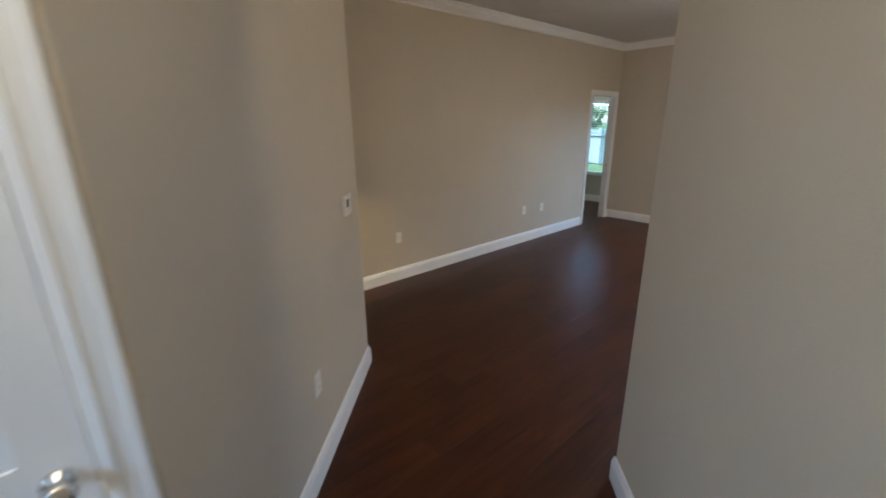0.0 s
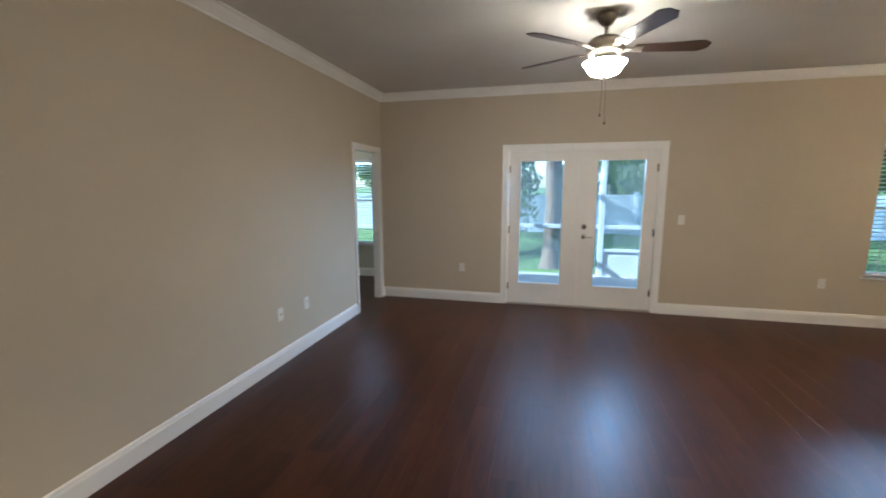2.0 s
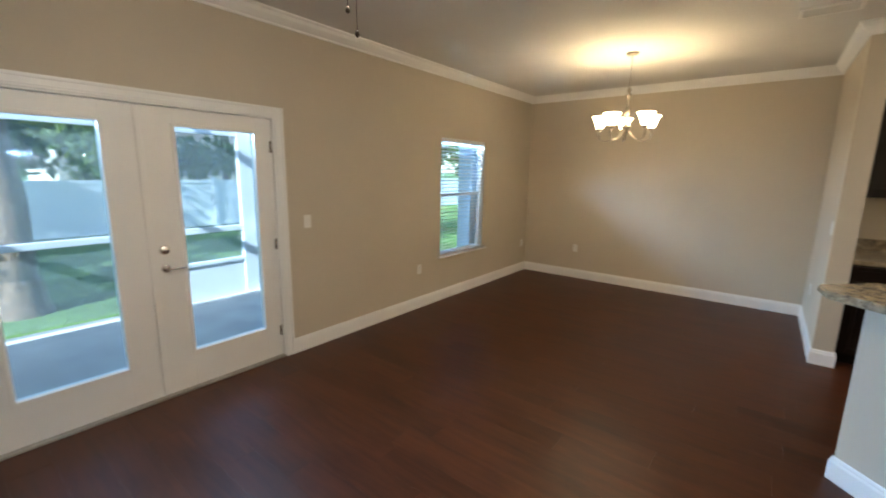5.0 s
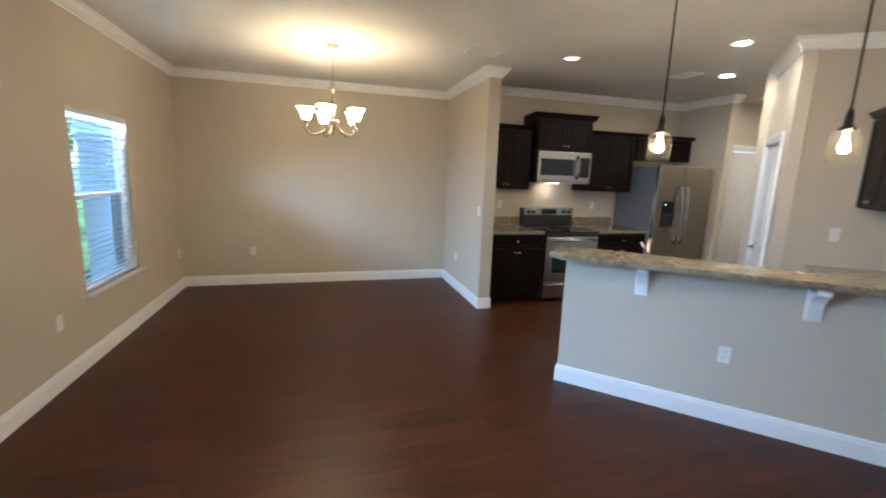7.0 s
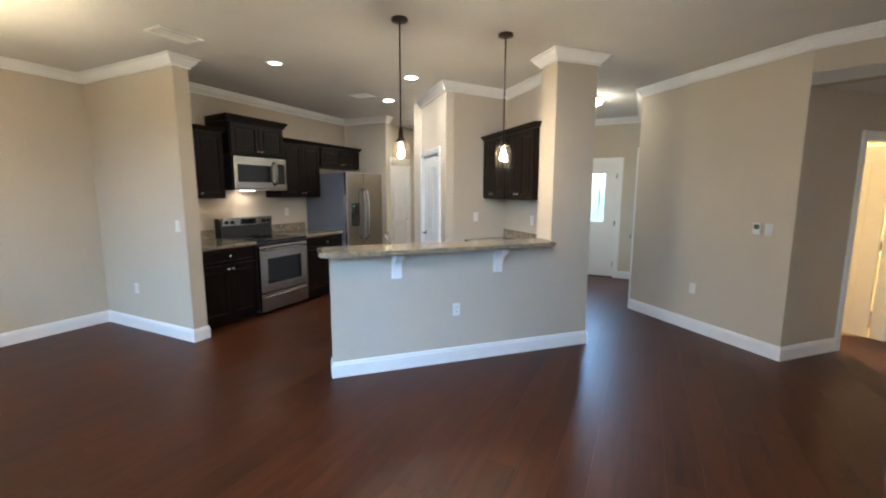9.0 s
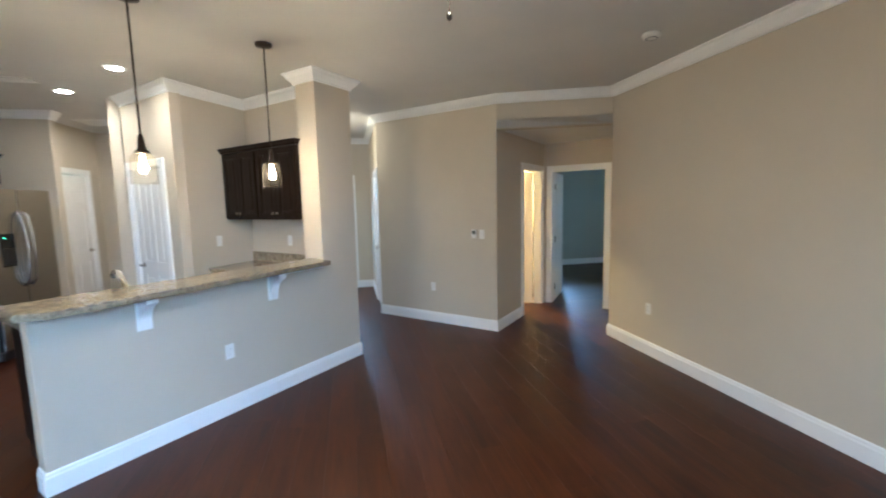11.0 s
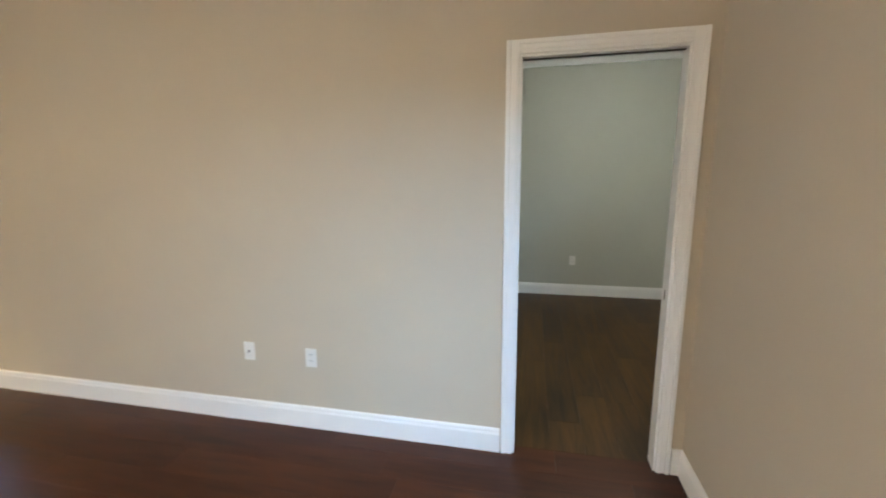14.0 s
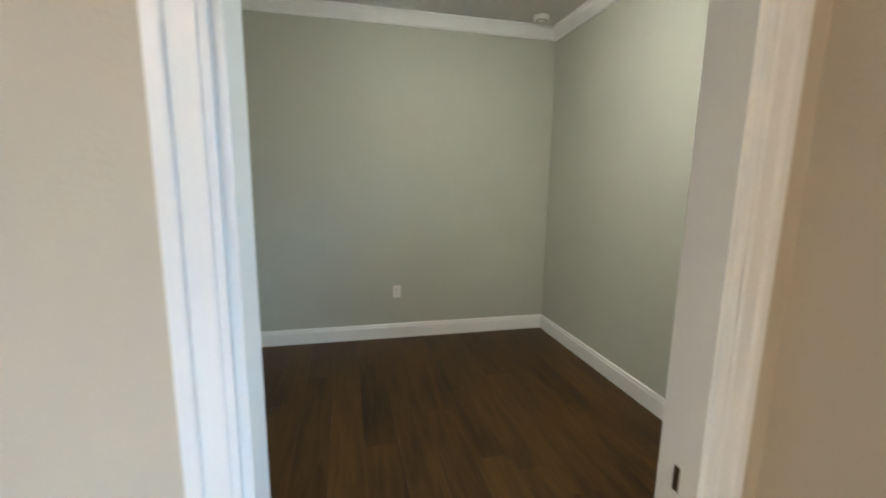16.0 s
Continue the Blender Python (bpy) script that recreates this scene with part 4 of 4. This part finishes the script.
lathe_bm(bm, [(0, 2.52), (.012, 2.515), (.02, 2.49), (.012, 2.46), (.035, 2.45), (.012, 2.43), (.010, 2.34), (.028, 2.31), (.03, 2.27), (.014, 2.22), (.012, 2.16), (.05, 2.14), (.05, 2.125), (.03, 2.09), (.012, 2.03), (.016, 2.01), (0, 1.99)], 20, cap=False)
part("stem", bm, PEWTER, ch)
for i in range(5):
    a = radians(20 + 72 * i)
    c, s = math.cos(a), math.sin(a)
    bm = bmesh.new()
    arm = [(.03, 2.10), (.07, 2.05), (.13, 2.005), (.20, 1.99), (.255, 2.01), (.285, 2.06), (.27, 2.10), (.235, 2.105)]
    tube_bm(bm, [(r * c, r * s, z) for r, z in arm], .0065, 8, .005)
    sc_ = [(.255, 2.01), (.262, 2.06), (.262, 2.115)]
    tube_bm(bm, [(r * c, r * s, z) for r, z in sc_], .006, 8)
    am = part("arm", bm, PEWTER, ch)
    m = Matrix.Translation((.262 * c, .262 * s, 0))
    bm = bmesh.new()
    lathe_bm(bm, [(0, 2.105), (.03, 2.11), (.034, 2.125), (.024, 2.13), (0, 2.13)], 16, m, cap=False)
    part("cup", bm, PEWTER, am)
    bm = bmesh.new()
    lathe_bm(bm, [(.026, 2.128), (.04, 2.14), (.052, 2.18), (.062, 2.215), (.085, 2.245), (.081, 2.246), (.058, 2.218), (.048, 2.18), (.036, 2.144), (.02, 2.132)], 24, m, cap=False)
    part("shade", bm, SHADE, am, "lit frosted glass bell shade")

# ---- pendants ----
for px, py, nm in ((4.16, -3.94, "a"), (3.535, -4.585, "b")):
    p = thing("pendant_lamp", pose(px, py, 0), "dark bronze pendant lamp with clear glass jar shade", "pendant lamp", "bar pendants")
    bm = bmesh.new()
    lathe_bm(bm, [(0, H - .001), (.062, H - .002), (.062, H - .022), (.02, H - .03), (0, H - .03)], 24, cap=False)
    part("canopy", bm, BRONZE, p)
    bm = bmesh.new()
    lathe_bm(bm, [(.006, 2.03), (.006, H - .025)], 10)
    part("rod", bm, BRONZE, p)
    bm = bmesh.new()
    lathe_bm(bm, [(0, 2.06), (.012, 2.055), (.018, 2.02), (.022, 1.97), (.040, 1.955), (.040, 1.945), (.0, 1.94)], 18, cap=False)
    part("socket", bm, BRONZE, p)
    bm = bmesh.new()
    lathe_bm(bm, [(.035, 1.96), (.05, 1.945), (.066, 1.92), (.069, 1.88), (.071, 1.76)], 28, cap=False)
    part("shade", bm, CLEAR, p, "clear glass jar shade").visible_shadow = False
    bm = bmesh.new()
    lathe_bm(bm, [(0, 1.93), (.011, 1.925), (.013, 1.89), (.022, 1.865), (.024, 1.85), (.017, 1.83), (0, 1.822)], 16, cap=False)
    part("bulb", bm, BULB, p, "lit warm filament bulb")

# ---- recessed lights, vents, detectors ----
def can_light(x, y, lit):
    c = thing("recessed_light", pose(x, y, H), "white recessed ceiling light, " + ("lit" if lit else "faintly lit"), "ceiling light", "recessed lights")
    bm = bmesh.new()
    lathe_bm(bm, [(.062, -.001), (.088, -.002), (.088, -.006), (.064, -.010), (.060, -.004)], 28, cap=False)
    part("trim_ring", bm, PLATE, c)
    bm = bmesh.new()
    lathe_bm(bm, [(0, -.0055), (.06, -.005), (.06, -.001), (0, -.001)], 24, cap=False)
    part("lens", bm, CANLIT if lit else CANDIM, c)


can_light(5.87, -4.31, False)
can_light(4.90, -5.37, True)
can_light(5.79, -6.26, True)
can_light(5.95, -7.9, True)


def vent(x, y, w, d, rz=0):
    v = thing("ceiling_vent", pose(x, y, H, 0, 0, rz), "white louvred ceiling air vent", "air vent", "ceiling vents")
    bm = bmesh.new()
    for a in ((-w / 2, w / 2, -d / 2, -d / 2 + .025), (-w / 2, w / 2, d / 2 - .025, d / 2), (-w / 2, -w / 2 + .025, -d / 2 + .025, d / 2 - .025), (w / 2 - .025, w / 2, -d / 2 + .025, d / 2 - .025)):
        box_bm(bm, *a, -.012, -.001, .003)
    part("frame", bm, PLATE, v)
    # near-black sheet: the shade inside the duct, put into the colour
    B("duct_shade", v, SLOT, -w / 2 + .02, w / 2 - .02, -d / 2 + .02, d / 2 - .02, -.004, -.001, 0)
    n = int((d - .05) / .026)
    for i in range(n):
        y = -d / 2 + .037 + i * .026
        bm = bmesh.new()
        box_bm(bm, -w / 2 + .025, w / 2 - .025, -.006, .006, -.001, .001, 0, Matrix.Translation((0, y, -.008)) @ Matrix.Rotation(radians(62), 4, "X"))
        part("slat", bm, PLATE, v)


vent(6.02, -3.40, .36, .22, 90)
vent(5.95, -5.85, .30, .20)
vent(6.35, -8.0, .45, .45)
for x, y, z in ((.65, -3.91, H), (-2.95, .93, H)):
    sm = thing("smoke_detector", pose(x, y, z), "round white smoke detector on the ceiling", "smoke detector")
    bm = bmesh.new()
    lathe_bm(bm, [(0, -.001), (.068, -.001), (.068, -.012), (.060, -.030), (.035, -.036), (0, -.037)], 28, cap=False)
    part("body", bm, PLATE, sm)
    bm = bmesh.new()
    lathe_bm(bm, [(.045, -.0345), (.040, -.038), (.035, -.0365)], 24, cap=False)
    part("grille_ring", bm, STEELSIDE, sm)


def flush_light(x, y, z, power_mat, label):
    fl = thing("flush_light", pose(x, y, z), label, "ceiling light")
    bm = bmesh.new()
    lathe_bm(bm, [(0, -.001), (.15, -.001), (.15, -.025), (.14, -.03), (0, -.03)], 28, cap=False)
    part("pan", bm, CHROME, fl)
    bm = bmesh.new()
    lathe_bm(bm, [(.14, -.03), (.13, -.07), (.08, -.105), (0, -.115)], 28, cap=False)
    part("bowl", bm, power_mat, fl)


FOYER_GL = lamp_glow("lit_foyer_glass", (1.0, .84, .58), 13.0)
BATH_GL = lamp_glow("lit_bath_glass", (1.0, .70, .28), 130.0)
BEDGL = lamp_glow("lit_bedroom_glass", (1.0, .93, .76), 16.0)
flush_light(3.17, -7.35, H, FOYER_GL, "lit frosted glass ceiling light in the foyer")
flush_light(.9, -7.7, H, BATH_GL, "lit frosted glass ceiling light in the bathroom")
flush_light(-1.4, .0, H, BEDGL, "lit frosted glass ceiling light in the bedroom")

# ---- outdoors ----
slab("ground", -400, 400, -400, 400, -0.8, -0.3, GRASS, "green mown lawn behind the house", "ground")
# made-up pale slab outside, reflecting sun into the front door glass
slab("front_bounce_slab", 2.2, 4.6, -14.5, -9.33, -.28, -.05, CONC, "unseen pale concrete slab added to brighten the front door glass", "walkway")
slab("porch_slab", -.6, 4.75, .126, 2.55, -.28, -.06, CONC, "pale concrete porch slab", "porch floor")
pf = thing("porch_screen", pose(0, 0, 0), "white aluminium frame of a screened porch", "porch frame")
for x, w in ((-.5, .09), (1.0, .05), (3.28, .09), (4.60, .26)):
    B("post", pf, FRAMEW, x - w / 2, x + w / 2, 2.40, 2.48, -.06, 2.62, .004)
for z0, z1 in ((.82, .89), (2.06, 2.16), (2.55, 2.64)):
    B("rail", pf, FRAMEW, -.45, 4.47, 2.41, 2.47, z0, z1, .004)
B("kick_panel", pf, FRAMEW, 3.33, 4.47, 2.42, 2.46, -.06, .40, .004)
B("kick_rail", pf, FRAMEW, 3.33, 4.47, 2.405, 2.475, .40, .45, .004)
for z0, z1 in ((-.06, .0), (.82, .89), (2.06, 2.16)):
    B("side_rail", pf, FRAMEW, 4.66, 4.72, .13, 2.40, z0, z1, .004)
for x in (-.5, 1.4, 3.28, 4.60):
    B("roof_beam", pf, FRAMEW, x - .03, x + .03, .13, 2.40, 2.55, 2.64, .004)
for x0, x1 in ((-.453, .973), (1.027, 3.233), (3.327, 4.468)):
    for z0, z1 in ((.0 if x0 < 3 else .452, .818), (.892, 2.058), (2.162, 2.548)):
        B("screen_panel", pf, SCREEN, x0, x1, 2.439, 2.441, z0, z1, 0, "fine grey insect screen")
wc = thing("porch_column", pose(6.93, .24, 0), "white boxed exterior column beside the window", "column")
B("shaft", wc, FRAMEW, -.29, .29, -.11, .11, -.28, 2.9, .006)
B("plinth", wc, FRAMEW, -.32, .32, -.112, .14, -.3, -.08, .006)

vf = thing("vinyl_fence", pose(0, 11.5, -.3), "tall white vinyl privacy fence across the yard", "fence")
for i in range(22):
    x = -16 + i * 2.4
    B("post", vf, VINYL, x - .065, x + .065, -.065, .065, 0, 1.62, .004)
    B("post_cap", vf, VINYL, x - .08, x + .08, -.08, .08, 1.62, 1.66, .01)
    if i < 21:
        B("top_rail", vf, VINYL, x + .066, x + 2.334, -.03, .03, 1.46, 1.56, .004)
        B("bottom_rail", vf, VINYL, x + .066, x + 2.334, -.03, .03, .05, .17, .004)
        bm = bmesh.new()
        for j in range(14):
            a = x + .07 + j * .1615
            box_bm(bm, a, a + .158, -.012, .012, .171, 1.459, 0)
        part("board_panel", bm, VINYL, vf)


def leaf_cloud(bm, centres, n, size, rng):
    for c, r in centres:
        for _ in range(n):
            d = Vector((rng.gauss(0, 1), rng.gauss(0, 1), rng.gauss(0, .8)))
            p = Vector(c) + d.normalized() * r * (rng.random() ** .45)
            q = Euler((rng.uniform(0, 6), rng.uniform(0, 6), rng.uniform(0, 6))).to_matrix()
            s = size * rng.uniform(.6, 1.4)
            vs = [bm.verts.new(p + q @ Vector(v)) for v in ((-s, 0, 0), (0, -s * .45, 0), (s, 0, 0), (0, s * .45, 0))]
            bm.faces.new(vs)


def tree(x, y, h, r, crown_r, label, seed, lean=0.0, leaf=.075, low=.4, n_leaf=480):
    rng = random.Random(seed)
    t = thing("tree", pose(x, y, -.32), label, "tree", "yard trees")
    bm = bmesh.new()
    n = 9
    pts = [(lean * i / n + rng.uniform(-.04, .04), rng.uniform(-.04, .04), h * .8 * i / n) for i in range(n + 1)]
    tube_bm(bm, pts, r, 16, r * .45)
    lathe_bm(bm, [(r * 1.5, 0), (r * 1.2, .15), (r * 1.0, .5)], 16, cap=False)
    cs = []
    for i in range(9):
        a = rng.uniform(0, 6.28)
        z = h * rng.uniform(low, .85)
        L = crown_r * rng.uniform(.5, 1.0)
        p0 = Vector((lean * z / h, 0, z))
        p1 = p0 + Vector((math.cos(a) * L, math.sin(a) * L, L * .3))
        tube_bm(bm, [p0, (p0 + p1) / 2 + Vector((0, 0, .12)), p1], r * .25, 7, r * .06)
        cs.append((p1, crown_r * rng.uniform(.3, .5)))
        cs.append(((p0 + p1) / 2 + Vector((0, 0, .2)), crown_r * .3))
    cs.append((Vector((lean, 0, h * .85)), crown_r * .6))
    part("trunk", bm, BARK, t)
    bm = bmesh.new()
    leaf_cloud(bm, cs, n_leaf, leaf, rng)
    part("crown", bm, LEAF, t)


tree(2.45, 4.35, 8.5, .21, 2.6, "tall pine tree with brown bark behind the porch", 3, low=.55)
tree(.55, 6.2, 4.6, .10, 1.9, "leafy young tree in the yard", 5, low=.12)
tree(5.6, 9.6, 5.5, .12, 2.2, "leafy tree in front of the fence", 8, low=.45)
tree(-3.5, 9.0, 6.5, .16, 2.6, "leafy tree near the fence", 6, low=.3)
k = 0
for x, y, h in ((-12, 15, 8), (-7, 16, 9), (-2, 15, 8), (3, 17, 10), (7.5, 15.5, 7), (11, 17, 10), (16, 15, 8), (21, 14, 9), (27, 12, 9), (14.5, 15, 7)):
    k += 1
    tree(x, y, h, .2, 3.2, "leafy tree beyond the fence", 20 + k, leaf=.22, low=.10, n_leaf=260)
# grass tufts
rng = random.Random(9)
vs_, fs_ = [], []
for _ in range(16000):
    x, y = rng.uniform(-4, 14), 2.7 + 8.6 * rng.random()
    if rng.random() < .1:
        y = rng.uniform(.3, 2.7)
        x = rng.uniform(4.9, 12)
    h, a = rng.uniform(.03, .08), rng.uniform(0, 6.28)
    dx, dy = .008 * math.cos(a), .008 * math.sin(a)
    b = len(vs_)
    vs_ += [(x - dx, y - dy, -.302), (x + dx, y + dy, -.302), (x + rng.uniform(-.03, .03), y + rng.uniform(-.03, .03), -.3 + h)]
    fs_.append((b, b + 1, b + 2))
me = bpy.data.meshes.new("grass")
me.from_pydata(vs_, [], fs_)
me.materials.append(BLADES)
tagged(new("grass", me), "short green grass blades on the lawn", "grass", kind="stuff")
nb = thing("neighbour_house", pose(12, 27, -.3), "pale neighbouring house beyond the fence", "house")
B("wall", nb, STUCCO, -6, 6, -4, 4, 0, 3.0, .01)
bm = bmesh.new()
a = [bm.verts.new(q) for q in ((-6.5, -4.5, 3), (6.5, -4.5, 3), (6.5, 4.5, 3), (-6.5, 4.5, 3), (-3, 0, 5.2), (3, 0, 5.2))]
for q in ((0, 1, 5, 4), (1, 2, 5), (2, 3, 4, 5), (3, 0, 4), (3, 2, 1, 0)):
    bm.faces.new([a[i] for i in q])
part("roof", bm, SHINGLE, nb)

# ---- floors, laid plank by plank ----
fl = slab("floor", -.06, 8.30, -9.3, .12, -0.2, -0.0045, GAP, "dark red-brown glossy laminate plank floor", "floor")
flb = slab("floor_bedroom", -3.75, -.06, -10.55, 1.35, -0.2, -0.0045, GAP, "brown laminate plank floor", "floor")
flt = slab("floor_bath", .0, 2.4, -8.9, -7.0, -0.0045, .001, TILE, "cream tiled bathroom floor", "floor")


def plank_mesh(name, lx, ly, material):
    """A plank with eased long edges."""
    bm = bmesh.new()
    e = .0004
    lo = [bm.verts.new((x, y, -.004)) for x, y in ((0, 0), (lx, 0), (lx, ly), (0, ly))]
    hi = [bm.verts.new((x, y, 0)) for x, y in ((e, e), (lx - e, e), (lx - e, ly - e), (e, ly - e))]
    md_ = [bm.verts.new((x, y, -.0003)) for x, y in ((0, 0), (lx, 0), (lx, ly), (0, ly))]
    bm.faces.new(hi)
    for a, b in ((lo, md_), (md_, hi)):
        for i in range(4):
            j = (i + 1) % 4
            bm.faces.new((a[i], a[j], b[j], b[i]))
    me = bpy.data.meshes.new(name)
    bm.to_mesh(me)
    bm.free()
    me.materials.append(material)
    return me


def lay(parent, x0, x1, y0, y1, axis, material, near, seed, w=.19, L=1.25, most=290):
    rng = random.Random(seed)
    g = .0005
    full = plank_mesh("plank", *((w - g, L - g) if axis == "y" else (L - g, w - g)), material)
    rest_v, rest_f, n = [], [], 0
    a, a1, b0, b1 = (x0, x1, y0, y1) if axis == "y" else (y0, y1, x0, x1)
    while a < a1:
        b = b0 - rng.uniform(0, L)
        while b < b1:
            s, e = max(b, b0), min(b + L, b1)
            c = (a + w / 2, (s + e) / 2)
            c = c if axis == "y" else (c[1], c[0])
            if e - s > L - .001 and a + w <= a1 and near(*c) and n < most:
                o = new("plank", full)
                o.parent = parent
                o.location = (a, s, 0) if axis == "y" else (s, a, 0)
                n += 1
            elif e - s > .02 and near(*c) and n < most and a + w <= a1:
                o = new("plank", plank_mesh("plank", *((w - g, e - s - g) if axis == "y" else (e - s - g, w - g)), material))
                o.parent = parent
                o.location = (a, s, 0) if axis == "y" else (s, a, 0)
                n += 1
            elif e - s > .02:
                ww = min(w, a1 - a) - g
                q = [(a, s), (a + ww, s), (a + ww, e - g), (a, e - g)]
                if axis != "y":
                    q = [(v, u) for u, v in q][::-1]
                k = len(rest_v)
                rest_v += [(u, v, 0) for u, v in q]
                rest_f.append((k, k + 1, k + 2, k + 3))
            b += L
        a += w
    me = bpy.data.meshes.new("plank_rest")
    me.from_pydata(rest_v, [], rest_f)
    me.materials.append(material)
    o = new("plank_rest", me)
    o.parent = parent
    tagged(o, kind="stuff")


lay(fl, -.06, 8.28, -9.2, 0.0, "y", FLOORM, lambda x, y: -.1 < x < 6.6 and -7.6 < y < .1, 1)
lay(flb, -3.2, -.06, -3.3, 1.21, "x", FLOORB, lambda x, y: True, 2)
lay(flb, -3.7, -.06, -10.4, -5.1, "x", FLOORB, lambda x, y: False, 4)
